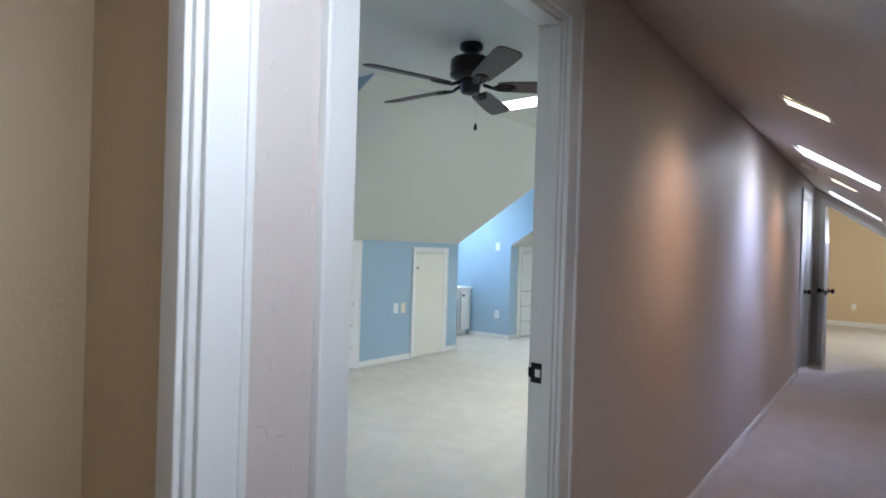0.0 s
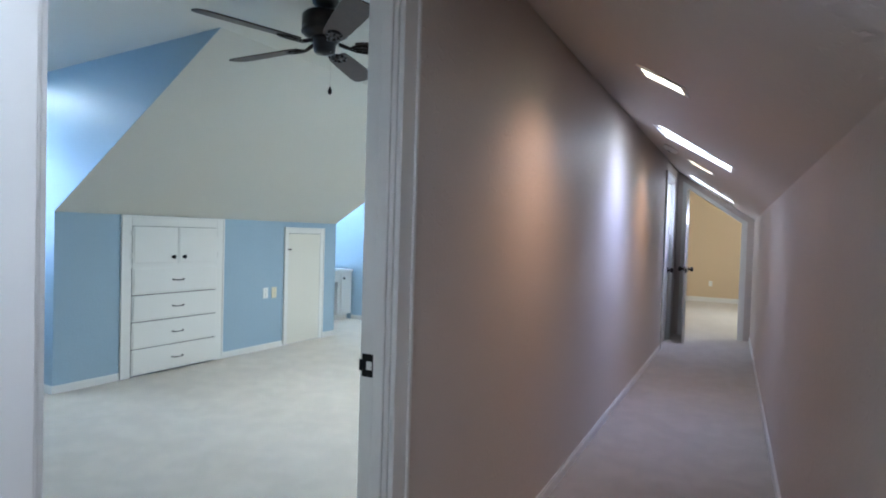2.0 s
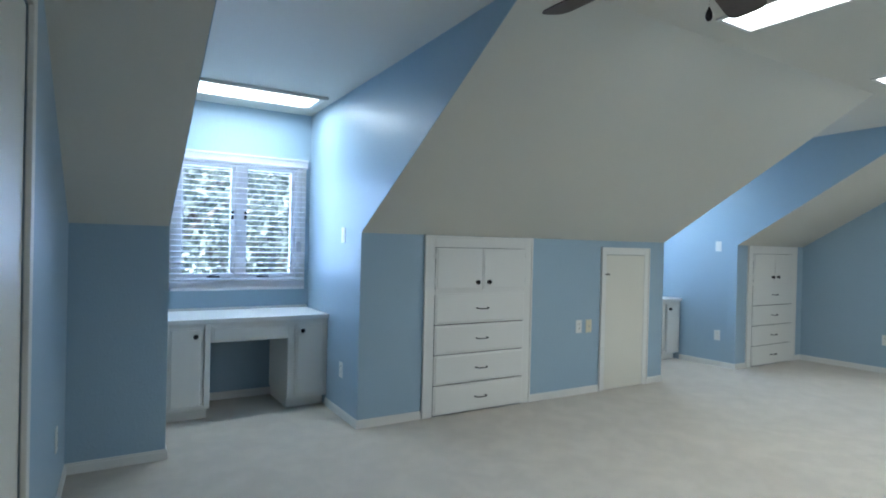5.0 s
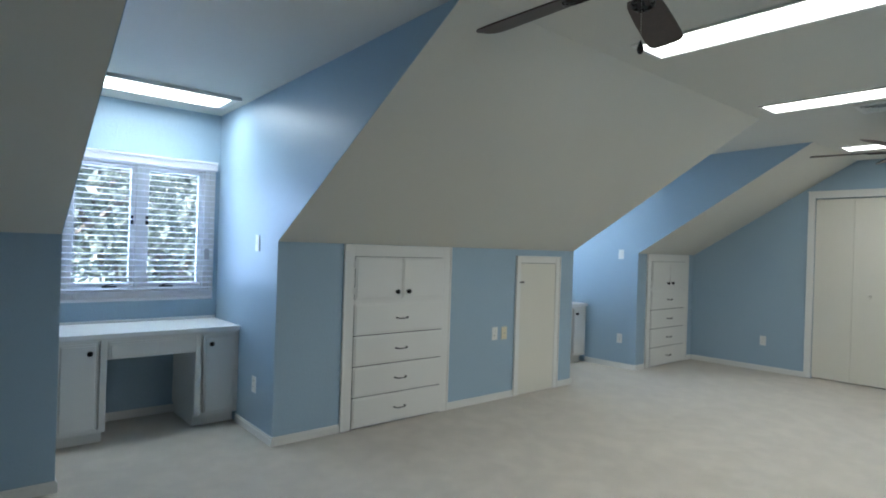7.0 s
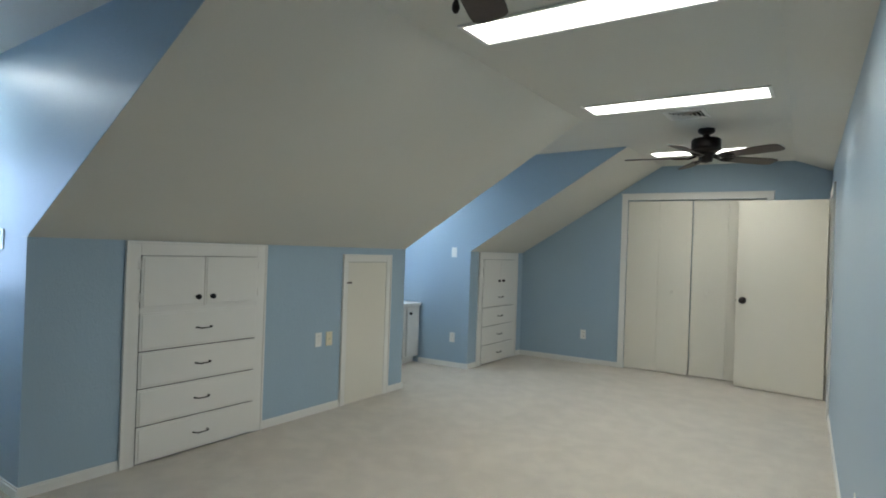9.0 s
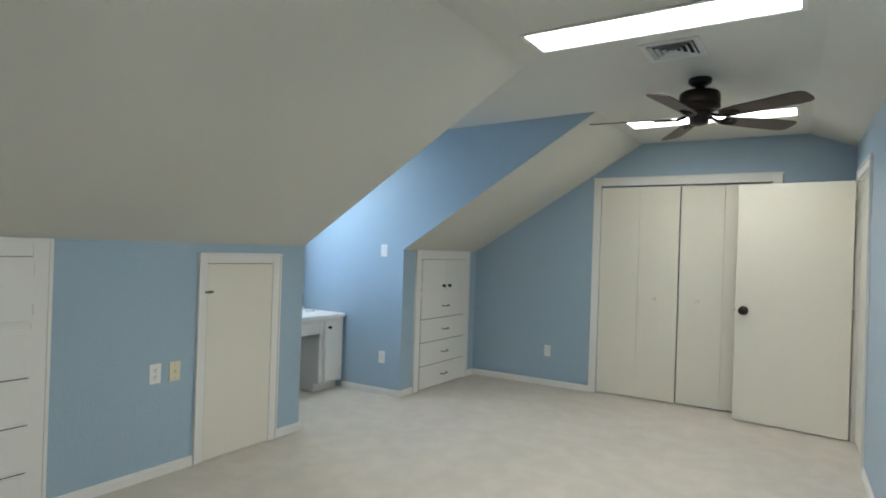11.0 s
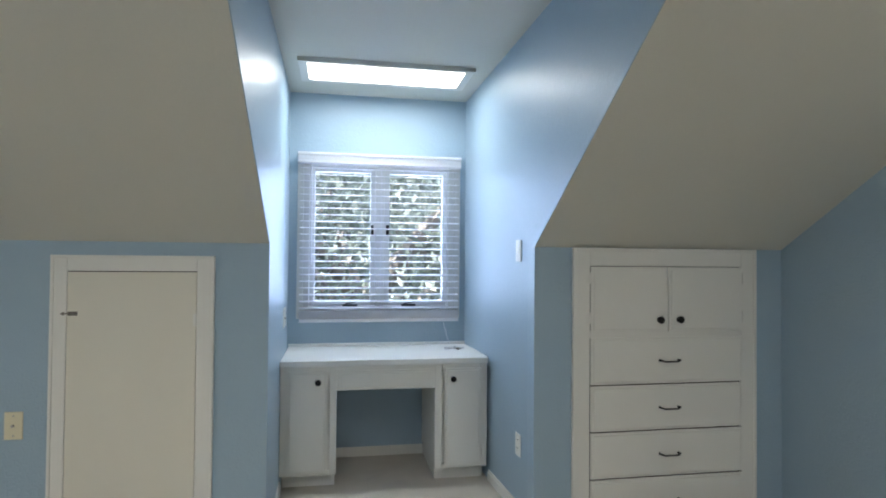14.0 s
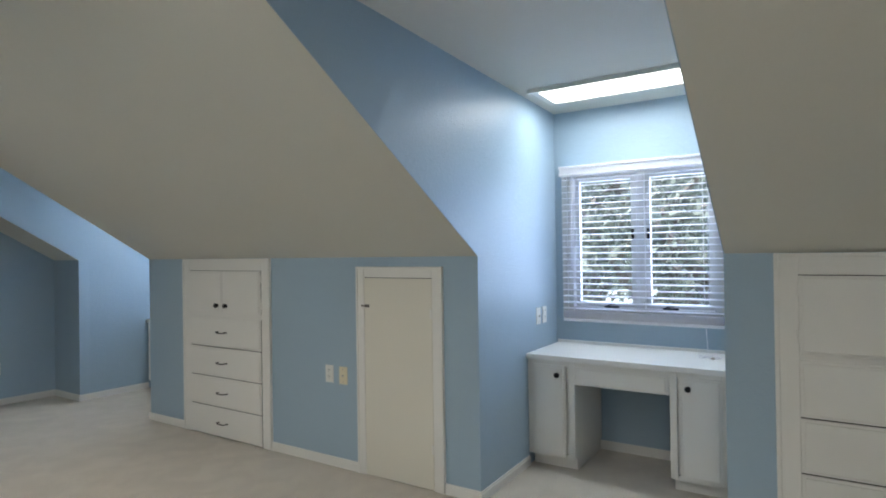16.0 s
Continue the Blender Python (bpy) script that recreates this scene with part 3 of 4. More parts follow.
def desk(y0, y1):
    w = y1 - y0
    d = thing("built_in_desk", "white built-in desk with two cupboards under the dormer window", "desk", "built-in dormer desks")
    d.location = (DX, y0, 0)
    fx = 0.555
    bm = nb()
    box(bm, 0.002, fx + 0.025, 0.002, w - 0.002, 0.712, 0.748, bevel=0.004)
    part("desktop", bm, TOPW, d, "white laminate top")
    bm = nb()
    box(bm, 0.002, 0.016, 0.002, w - 0.002, 0.748, 0.768, bevel=0.003)
    part("backsplash", bm, TOPW, d)
    for n, (a, b) in enumerate(((0.004, 0.325), (w - 0.325, w - 0.004))):
        bm = nb()
        box(bm, 0.01, fx - 0.02, a, b, 0.085, 0.712)
        box(bm, 0.01, fx - 0.07, a + 0.01, b - 0.01, 0.001, 0.085)
        rail(bm, fx - 0.02, fx, a, a + 0.042, 0.085, 0.712)
        rail(bm, fx - 0.02, fx, b - 0.042, b, 0.085, 0.712)
        rail(bm, fx - 0.02, fx - 0.0005, a + 0.042, b - 0.042, 0.672, 0.712)
        rail(bm, fx - 0.02, fx - 0.0005, a + 0.042, b - 0.042, 0.085, 0.112)
        cab = part("cupboard", bm, WHITE, d)
        bm = panel_front(nb(), fx + 0.0005, a + (0.040 if n == 0 else 0.058), b - (0.058 if n == 0 else 0.040), 0.100, 0.684)
        part("door", bm, WHITE, cab)
        ky = b - 0.107 if n == 0 else a + 0.107
        part("knob", knob_mesh(nb(), (fx + 0.016, ky, 0.624), (1, 0, 0), r=0.018), BLACK, cab, "black round knob", True)
        hy = a + 0.030 if n == 0 else b - 0.030
        for z in (0.18, 0.57):
            part("hinge", hinge_mesh(nb(), fx, hy, z), WHITE, cab)
    bm = nb()
    box(bm, fx - 0.02, fx - 0.001, 0.325, w - 0.325, 0.568, 0.712, bevel=0.002)
    panel_front(bm, fx - 0.001, 0.333, w - 0.333, 0.572, 0.684, 0.012)
    part("apron", bm, WHITE, d)
    return d


for n in (0, 1):
    desk(cheek(n, 0, -5.25), cheek(n, 1, -5.25))

# ---- windows ----
GLASS = bpy.data.materials.new("window_glass")
GLASS.use_nodes = True
gnt = GLASS.node_tree
gnt.nodes.remove(gnt.nodes["Principled BSDF"])
gtr, ggl, gmx, gfr = (gnt.nodes.new(k) for k in ("ShaderNodeBsdfTransparent", "ShaderNodeBsdfGlossy", "ShaderNodeMixShader", "ShaderNodeFresnel"))
ggl.inputs["Roughness"].default_value = 0.02
gnt.links.new(gfr.outputs["Fac"], gmx.inputs["Fac"])
gnt.links.new(gtr.outputs["BSDF"], gmx.inputs[1])
gnt.links.new(ggl.outputs["BSDF"], gmx.inputs[2])
gnt.links.new(gmx.outputs["Shader"], gnt.nodes["Material Output"].inputs["Surface"])
for n, (y0, y1) in enumerate(BACKS):
    w0, w1, wz0, wz1 = y0 + 0.09, y1 - 0.075, 0.975, 2.01
    win = tagged(new("window_%d" % (n + 1)), "white double casement window with a wide middle post", kind="structure")
    win.location = (DX, 0, 0)
    bm = nb()
    for a, b in ((w0, w0 + 0.045), (w1 - 0.045, w1)):
        rail(bm, -0.12, -0.005, a, b, wz0, wz1)
    for a, b in ((wz0, wz0 + 0.04), (wz1 - 0.04, wz1)):
        rail(bm, -0.12, -0.005, w0 + 0.045, w1 - 0.045, a, b)
    mid = (w0 + w1) / 2
    rail(bm, -0.115, -0.03, mid - 0.03, mid + 0.03, wz0 + 0.04, wz1 - 0.04)
    part("window_frame", bm, WHITE, win)
    bm = nb()
    c0, c1, cz0, cz1 = y0 + 0.055, y1 - 0.040, 0.932, 2.040
    for a, b in ((c0, w0 + 0.006), (w1 - 0.006, c1)):
        box(bm, -0.002, 0.011, a, b, cz0, cz1, bevel=0.002)
    for a, b in ((cz0, wz0 - 0.036), (wz1 - 0.006, cz1)):
        box(bm, -0.002, 0.010, w0 + 0.006, w1 - 0.006, a, b)
    part("window_casing", bm, WHITE, win)
    bm = nb()
    rail(bm, -0.01, 0.03, w0 - 0.03, w1 + 0.03, wz0 - 0.035, wz0 - 0.002)
    part("window_sill", bm, WHITE, win)
    for a, b, s in ((w0 + 0.047, mid - 0.032, 1), (mid + 0.032, w1 - 0.047, -1)):
        bm = nb()
        st = 0.034
        for c, e in ((a, a + st), (b - st, b)):
            rail(bm, -0.09, -0.05, c, e, wz0 + 0.042, wz1 - 0.042)
        for c, e in ((wz0 + 0.042, wz0 + 0.042 + st), (wz1 - 0.042 - st, wz1 - 0.042)):
            rail(bm, -0.09, -0.05, a + st, b - st, c, e)
        sash = part("sash", bm, WHITE, win)
        g = part("pane", box(nb(), -0.072, -0.068, a + st - 0.004, b - st + 0.004, wz0 + 0.072, wz1 - 0.072), GLASS, sash)
        g.visible_shadow = False
        bm = nb()
        hy = (b - 0.022) if s > 0 else (a + 0.022)
        box(bm, -0.05, -0.040, hy - 0.010, hy + 0.010, 1.50, 1.575, bevel=0.002)
        tube(bm, (-0.036, hy, 1.565), (-0.028, hy + s * 0.004, 1.505), 0.006, 0.004, seg=8)
        part("latch", bm, BLACK, sash, "dark casement latch")
        bm = nb()
        cy = a + (b - a) * (0.62 if s > 0 else 0.38)
        box(bm, -0.03, -0.006, cy - 0.05, cy + 0.05, wz0 + 0.040, wz0 + 0.052, bevel=0.002)
        tube(bm, (-0.012, cy - 0.03, wz0 + 0.056), (-0.004, cy + 0.06, wz0 + 0.075), 0.004, seg=8)
        part("crank", bm, BLACK, sash, "dark window crank")

# ---- blinds ----


def slat_blind(y0, y1, tag):
    b0, b1 = y0 + 0.077, y1 - 0.058
    bl = thing("window_blind", "white slatted blind lowered over the dormer window, slats open", "blind", "dormer window blinds")
    bl.location = (DX, b0, 0)
    w = b1 - b0
    bm = nb()
    box(bm, 0.012, 0.070, -0.018, w + 0.012, 1.972, 2.045, bevel=0.004)
    box(bm, 0.062, 0.080, -0.020, w + 0.014, 2.025, 2.045, bevel=0.004)
    box(bm, 0.064, 0.077, -0.019, w + 0.013, 1.972, 1.989, bevel=0.004)
    part("valance", bm, BLIND, bl)
    pitch, z = 0.0445, 1.942
    lip = []
    sl = nb()
    half, rise = 0.024, 0.0035
    prof = [(-half, -0.0015), (0, rise - 0.0015), (half, -0.0015), (half, 0.0015), (0, rise + 0.0015), (-half, 0.0015)]
    prism(sl, prof, "y", 0.0, w)
    first = part("slat", sl, BLIND, bl)
    first.location = (0.042, 0, z)
    first.rotation_euler = (0, radians(7), 0)
    k = 1
    while z - k * pitch > 0.99:
        o = new("slat", first.data)
        o.parent = bl
        o.location = (0.042, 0, z - k * pitch)
        o.rotation_euler = (0, radians(7 + 2.0 * math.sin(k * 1.7)), 0)
        k += 1
    for q in range(6):
        o = new("slat", first.data)
        o.parent = bl
        o.location = (0.042, 0, 0.945 + q * 0.0075)
    bm = box(nb(), 0.018, 0.066, 0.0, w, 0.913, 0.937, bevel=0.003)
    part("bottom_rail", bm, BLIND, bl)
    for yy in (0.09, w / 2, w - 0.09):
        bm = nb()
        for xx in (0.016, 0.068):
            tube(bm, (xx, yy, 0.92), (xx, yy, 1.98), 0.0012, seg=5)
        part("ladder_cord", bm, BLIND, bl)
    bm = nb()
    tube(bm, (0.075, 0.075, 1.30), (0.075, 0.075, 1.972), 0.004, seg=8)
    part("tilt_wand", bm, BLIND, bl)
    bm = nb()
    if tag:
        tube(bm, (0.076, w - 0.075, 1.42), (0.076, w - 0.075, 1.972), 0.0014, seg=5)
        part("pull_cord", bm, BLIND, bl)
        bm = nb()
        prism(bm, [(-0.022, -0.045), (0.022, -0.045), (0.022, 0.03), (0.010, 0.045), (-0.010, 0.045), (-0.022, 0.03)], "x", 0.0, 0.001)
        t = part("paper_tag", bm, material("grey_card_tag", (0.42, 0.42, 0.44), 0.6), bl, "grey card tag on the cord")
        t.location = (0.079, w - 0.06, 1.285)
        t.rotation_euler = (radians(4), 0, radians(8))
    else:
        pts = [(0.076, w - 0.115, 1.972), (0.076, w - 0.113, 1.05), (0.082, w - 0.105, 0.90), (0.14, w - 0.090, 0.81), (0.20, w - 0.080, 0.7535)]
        for p, q in zip(pts, pts[1:]):
            tube(bm, p, q, 0.0018, seg=6)
        part("pull_cord", bm, BLIND, bl)
    return bl


slat_blind(*BACKS[0], True)
slat_blind(*BACKS[1], False)
bundle = thing("cord_bundle", "loose bundle of white cord lying on the white desk", "cord")
bundle.location = (DX + 0.23, BACKS[1][1] - 0.12, 0.748)
bm = nb()
for k in range(26):
    a0, a1 = k * 0.55, (k + 1) * 0.55
    r0 = 0.032 + 0.016 * math.sin(k * 1.3)
    r1 = 0.032 + 0.016 * math.sin((k + 1) * 1.3)
    tube(bm, (r0 * math.cos(a0), 1.5 * r0 * math.sin(a0), 0.003 + 0.006 * (k % 3)), (r1 * math.cos(a1), 1.5 * r1 * math.sin(a1), 0.003 + 0.006 * ((k + 1) % 3)), 0.003, seg=5)
part("cord", bm, BLIND, bundle)
for yy, xx in ((0.05, 0.01), (0.035, 0.035)):
    bm = nb()
    lathe(bm, [(0.003, 0), (0.007, 0.008), (0.008, 0.02), (0.004, 0.028)], 10, Matrix.Translation((xx, yy, 0.008)) @ Matrix.Rotation(radians(90), 4, "X"))
    part("tassel", bm, STEEL if xx > 0.02 else BLIND, bundle)

# ---- ceiling lamps ----


def panel_lamp(cx, cy, sx, sy):
    t = thing("ceiling_light", "long flush fluorescent ceiling light with glowing white panel", "ceiling light", "flush ceiling lights")
    t.location = (cx, cy, CZ)
    bm = nb()
    f = 0.022
    for x0, x1, y0, y1 in ((-sx / 2 - f, sx / 2 + f, -sy / 2 - f, -sy / 2), (-sx / 2 - f, sx / 2 + f, sy / 2, sy / 2 + f), (-sx / 2 - f, -sx / 2, -sy / 2, sy / 2), (sx / 2, sx / 2 + f, -sy / 2, sy / 2)):
        box(bm, x0, x1, y0, y1, -0.010, 0.0)
    part("frame", bm, WHITE, t)
    bm = box(nb(), -sx / 2, sx / 2, -sy / 2, sy / 2, -0.003, -0.0005)
    part("diffuser", bm, PANEL, t, "glowing white diffuser")
    return t


for cx, ly in ((-1.755, 4.085), (-1.778, 5.86), (-1.84, 8.02)):
    panel_lamp(cx, ly, 1.21, 0.26)


def dormer_lamp(y0, y1):
    t = thing("dormer_light", "wide flush dormer ceiling light with raised edge and glowing lens", "ceiling light", "dormer ceiling lights")
    cy = (y0 + y1) / 2
    t.location = (-5.12, cy, lid_z(-5.12))
    t.rotation_euler = (0, -math.atan((CZ - LID) / (RX - DX)), 0)
    bm = nb()
    box(bm, -0.22, 0.19, -0.515, 0.515, -0.010, -0.0005, bevel=0.002)
    box(bm, 0.165, 0.19, -0.515, 0.515, -0.026, -0.010, bevel=0.002)
    part("frame", bm, WHITE, t)
    bm = nb()
    vs = []
    for z, gx, gy in ((-0.0105, 0.0, 0.0), (-0.028, 0.045, 0.06)):
        vs.append([bm.verts.new((x, y, z)) for x, y in ((-0.165 + gx, -0.465 + gy), (0.12 - gx, -0.465 + gy), (0.12 - gx, 0.465 - gy), (-0.165 + gx, 0.465 - gy))])
    for k in range(4):
        bm.faces.new((vs[0][k], vs[0][(k + 1) % 4], vs[1][(k + 1) % 4], vs[1][k]))
    bm.faces.new(vs[1])
    bm.faces.new(vs[0])
    part("lens", bm, DORMERPANEL, t, "glowing moulded lens")
    return t


for dd in BACKS:
    dormer_lamp(*dd)

# ---- ceiling vent ----
vent = thing("ceiling_vent", "white square four-way metal air vent in the cream ceiling", "vent")
vent.location = (-1.765, 6.285, CZ)
bm = nb()
for x0, x1, y0, y1 in ((-0.15, 0.15, -0.15, -0.118), (-0.15, 0.15, 0.118, 0.15), (-0.15, -0.118, -0.118, 0.118), (0.118, 0.15, -0.118, 0.118)):
    box(bm, x0, x1, y0, y1, -0.010, 0, bevel=0.002)
part("frame", bm, WHITE, vent)
part("backing", box(nb(), -0.118, 0.118, -0.118, 0.118, -0.002, -0.0005), GAP, vent)
for r0 in (0.112, 0.082, 0.052, 0.024):
    bm = nb()
    for q in range(4):
        turn = Matrix.Rotation(radians(90 * q), 4, "Z")
        r1 = r0 - 0.017
        low = [turn @ Vector(p) for p in ((-r0, -r0, -0.016), (r0, -r0, -0.016), (r1, -r1, -0.004), (-r1, -r1, -0.004))]
        lo = [bm.verts.new(p) for p in low]
        hi = [bm.verts.new(p + Vector((0, 0, 0.0015))) for p in low]
        bm.faces.new(lo)
        bm.faces.new(hi[::-1])
        for k in range(4):
            bm.faces.new((lo[k], hi[k], hi[(k + 1) % 4], lo[(k + 1) % 4]))
    part("louvre_ring", bm, WHITE, vent)

# ---- ceiling fans ----


def blade_mesh():
    bm = nb()
    out = []
    prof = ((0.16, 0.046), (0.20, 0.056), (0.30, 0.062), (0.45, 0.068), (0.58, 0.071), (0.635, 0.068), (0.660, 0.052), (0.667, 0.030))
    top = [(r, w) for r, w in prof] + [(r, -w) for r, w in reversed(prof)]
    for z in (0.003, -0.003):
        out.append([bm.verts.new((r, w, z)) for r, w in top])
    bm.faces.new(out[0])
    bm.faces.new(out[1][::-1])
    n = len(top)
    for k in range(n):
        bm.faces.new((out[0][k], out[1][k], out[1][(k + 1) % n], out[0][(k + 1) % n]))
    return bm


def bracket_mesh():
    bm = nb()
    tube(bm, (0.075, 0, 0.012), (0.135, 0, -0.010), 0.011, 0.009, seg=10)
    for s in (-1, 1):
        pts = [(0.130, 0, -0.009), (0.160, s * 0.024, -0.007), (0.200, s * 0.034, -0.006), (0.240, s * 0.026, -0.006), (0.262, 0, -0.006)]
        for p, q in zip(pts, pts[1:]):
            tube(bm, p, q, 0.0075, seg=8)
    tube(bm, (0.130, 0, -0.008), (0.262, 0, -0.006), 0.006, seg=8)
    for x, y in ((0.19, 0.026), (0.19, -0.026), (0.245, 0)):
        tube(bm, (x, y, -0.012), (x, y, -0.002), 0.007, seg=8)
    return bm


def ceiling_fan(x, y, base, chain):
    fan = thing("ceiling_fan", "dark bronze five-blade ceiling fan with brown wooden blades", "ceiling fan", "ceiling fans")
    fan.location = (x, y, CZ)
    bm = lathe(nb(), [(0.066, 0), (0.070, -0.012), (0.066, -0.030), (0.045, -0.045), (0.030, -0.052)], 28)
    part("canopy", bm, BRONZE, fan, smooth=True)
    bm = lathe(nb(), [(0.028, -0.045), (0.028, -0.085)], 20)
    part("downrod", bm, BRONZE, fan, smooth=True)
    bm = lathe(nb(), [(0.05, -0.078), (0.105, -0.084), (0.118, -0.098), (0.120, -0.150), (0.116, -0.168), (0.122, -0.174), (0.120, -0.186), (0.095, -0.200), (0.070, -0.212)], 36)
    part("motor_housing", bm, BRONZE, fan, smooth=True)
    bm = lathe(nb(), [(0.072, -0.208), (0.078, -0.222), (0.060, -0.236), (0.056, -0.272), (0.050, -0.284), (0.020, -0.290), (0.008, -0.294)], 28)
    part("switch_housing", bm, BRONZE, fan, smooth=True)
    blade = bracket = None
    for k in range(5):
        a = radians(base + 72 * k)
        turn = Matrix.Translation((0, 0, -0.245)) @ Matrix.Rotation(a, 4, "Z") @ Matrix.Rotation(radians(-12), 4, "X")
        if blade is None:
            bl = blade = part("blade", blade_mesh(), BLADE, fan, "dark brown wooden blade")
            br = bracket = part("blade_iron", bracket_mesh(), BRONZE, fan, smooth=True)
        else:
            bl, br = new("blade", blade.data), new("blade_iron", bracket.data)
            bl.parent = br.parent = fan
            bl["label"] = blade["label"]
        bl.matrix_basis = turn
        br.matrix_basis = turn
    if not chain:
        return fan
    bm = nb()
    for q in range(22):
        z = -0.288 - q * 0.0085
        bmesh.ops.create_icosphere(bm, subdivisions=1, radius=0.0022, matrix=Matrix.Translation((0.06, -0.02, z)))
    part("pull_chain", bm, STEEL, fan)
    bm = lathe(nb(), [(0.002, 0.022), (0.005, 0.014), (0.010, 0.002), (0.011, -0.008), (0.007, -0.018), (0.002, -0.021)], 14, Matrix.Translation((0.06, -0.02, -0.488)))
    part("chain_pull", bm, BRONZE, fan, smooth=True)
    return fan


ceiling_fan(-1.685, 2.79, 36.0, True)
ceiling_fan(-1.725, 6.90, 44.0, False)

# ---- closet doors in the end wall ----
CW = (CL1 - CL0 - 0.008) / 4
for k in range(4):
    leaf = thing("closet_door", "white flush bifold closet door panel, shut in its casing", "closet door", "bifold closet panels")
    leaf.location = (CL0 + 0.004 + k * CW, ey(CL0 + 0.004 + k * CW), 0)
    leaf.rotation_euler = (0, 0, math.atan(TURN))
    bm = nb()
    dep = 0.012 if k < 2 else 0.022
    gap = 0.009 if k == 1 else 0.0006
    box(bm, 0.001, CW - gap, dep, dep + 0.03, 0.014, CLZ - 0.010 - (0.004 if k < 2 else 0), bevel=0.0005)
    part("panel", bm, DOORW, leaf)
    if k in (1, 2):
        part("knob", knob_mesh(nb(), (CW * (0.44 if k == 1 else 0.45), dep, 1.0), (0, -1, 0), r=0.017), DOORW, leaf, "small white knob", True)

# ---- hinged doors ----


def flush_door(name, label, hinge, ang, width, height, knob_z, thick=0.035):
    """A flush leaf from its hinge along the direction ang (degrees, 0 is +x)."""
    d = thing(name, label, "door")
    d.matrix_world = Matrix.Translation(hinge) @ Matrix.Rotation(radians(ang), 4, "Z")
    part("door_leaf", box(nb(), 0.0, width, -thick / 2, thick / 2, 0.012, height, bevel=0.002), DOORW, d)
    for s in (-1, 1):
        part("knob", door_knob(nb(), (width - 0.065, s * thick / 2, knob_z), (0, s, 0)), BRONZE, d, "dark bronze round knob", True)
    bm = box(nb(), width - 0.001, width + 0.0015, -0.012, 0.012, knob_z - 0.028, knob_z + 0.028)
    tube(bm, (width, 0, knob_z), (width + 0.010, 0, knob_z), 0.007, seg=10)
    part("latch", bm, BRONZE, d)
    for z in (0.22, 1.0, height - 0.2):
        bm = nb()
        tube(bm, (-0.006, thick / 2 + 0.002, z - 0.045), (-0.006, thick / 2 + 0.002, z + 0.045), 0.006, seg=10)
        part("hinge", bm, STEEL, d)
    return d


flush_door("bedroom_door", "white flush bedroom door, standing open into the room", (WB - 0.035, D1[0] + 0.020, 0), 173.5, 0.855, 2.06, 0.975)
flush_door("hall_door", "white flush door with dark knob, open before the closet", (ex(WB, 8.52) - 0.028, D2[1] - 0.02, 0), 174.0, 0.84, 2.07, 0.97)
nd = thing("near_closet_door", "white closet door, shut in the blue near wall", "door")
nd.location = (NX, ny(NX), 0)
nd.rotation_euler = (0, 0, -math.atan(0.045))
part("panel", box(nb(), 0.006, -1.98 - NX, -0.03, -0.004, 0.012, 2.032, bevel=0.002), DOORW, nd)

strike = tagged(part("strike_plate", box(nb(), -0.022, 0.022, -0.0015, 0, -0.032, 0.032, bevel=0.0007), BLACK), "black strike plate on the white door jamb", "strike plate")
strike.location = (ex(WB, D1[1]) + 0.023, D1[1] - 0.018, 0.952)
part("lip", box(nb(), -0.030, -0.020, -0.004, 0, -0.016, 0.016, bevel=0.001), BLACK, strike)
part("latch_hole", box(nb(), -0.006, 0.012, -0.0022, -0.0012, -0.012, 0.012), PLATE, strike)

# added shut leaf that blocks bedroom light from reaching the attic door
cd = thing("corridor_blocking_leaf", "added white shut leaf that keeps bedroom light out of the corridor", "door")
cd.matrix_world = Matrix.Translation((ex(WL, D2[0]), D2[0], 0)) @ Matrix.Rotation(math.atan(-SKEW), 4, "Z")
part("door_leaf", box(nb(), -0.060, -0.025, 0.021, D2[1] - D2[0] - 0.021, 0.012, DH - 0.021, bevel=0.002), DOORW, cd)
part("knob", door_knob(nb(), (-0.025, D2[1] - D2[0] - 0.085, 0.93), (1, 0, 0)), BRONZE, cd, "dark bronze round knob", True)

# slope-topped door at the corridor's end, swung back into the corridor
ed = thing("attic_door", "white door with slanted top, open at the corridor end", "door")
ed.matrix_world = Matrix.Translation((ex(EO0 + 0.02, CE), CE - 0.025, 0)) @ Matrix.Rotation(radians(-83), 4, "Z")
ew = EO1 - EO0 - 0.05
bm = nb()
prism(bm, [(0, 0.012), (ew, 0.012), (ew, head(EO1) - 0.03), (0, head(EO0) - 0.03)], "y", -0.0175, 0.0175)
part("door_leaf", bm, DOORW, ed)
for s in (-1, 1):
    part("knob", door_knob(nb(), (ew - 0.065, s * 0.0175, 0.96), (0, s, 0)), BRONZE, ed, "dark bronze round knob", True)
part("latch", box(nb(), ew - 0.001, ew + 0.002, -0.011, 0.011, 0.91, 0.97), BRONZE, ed)

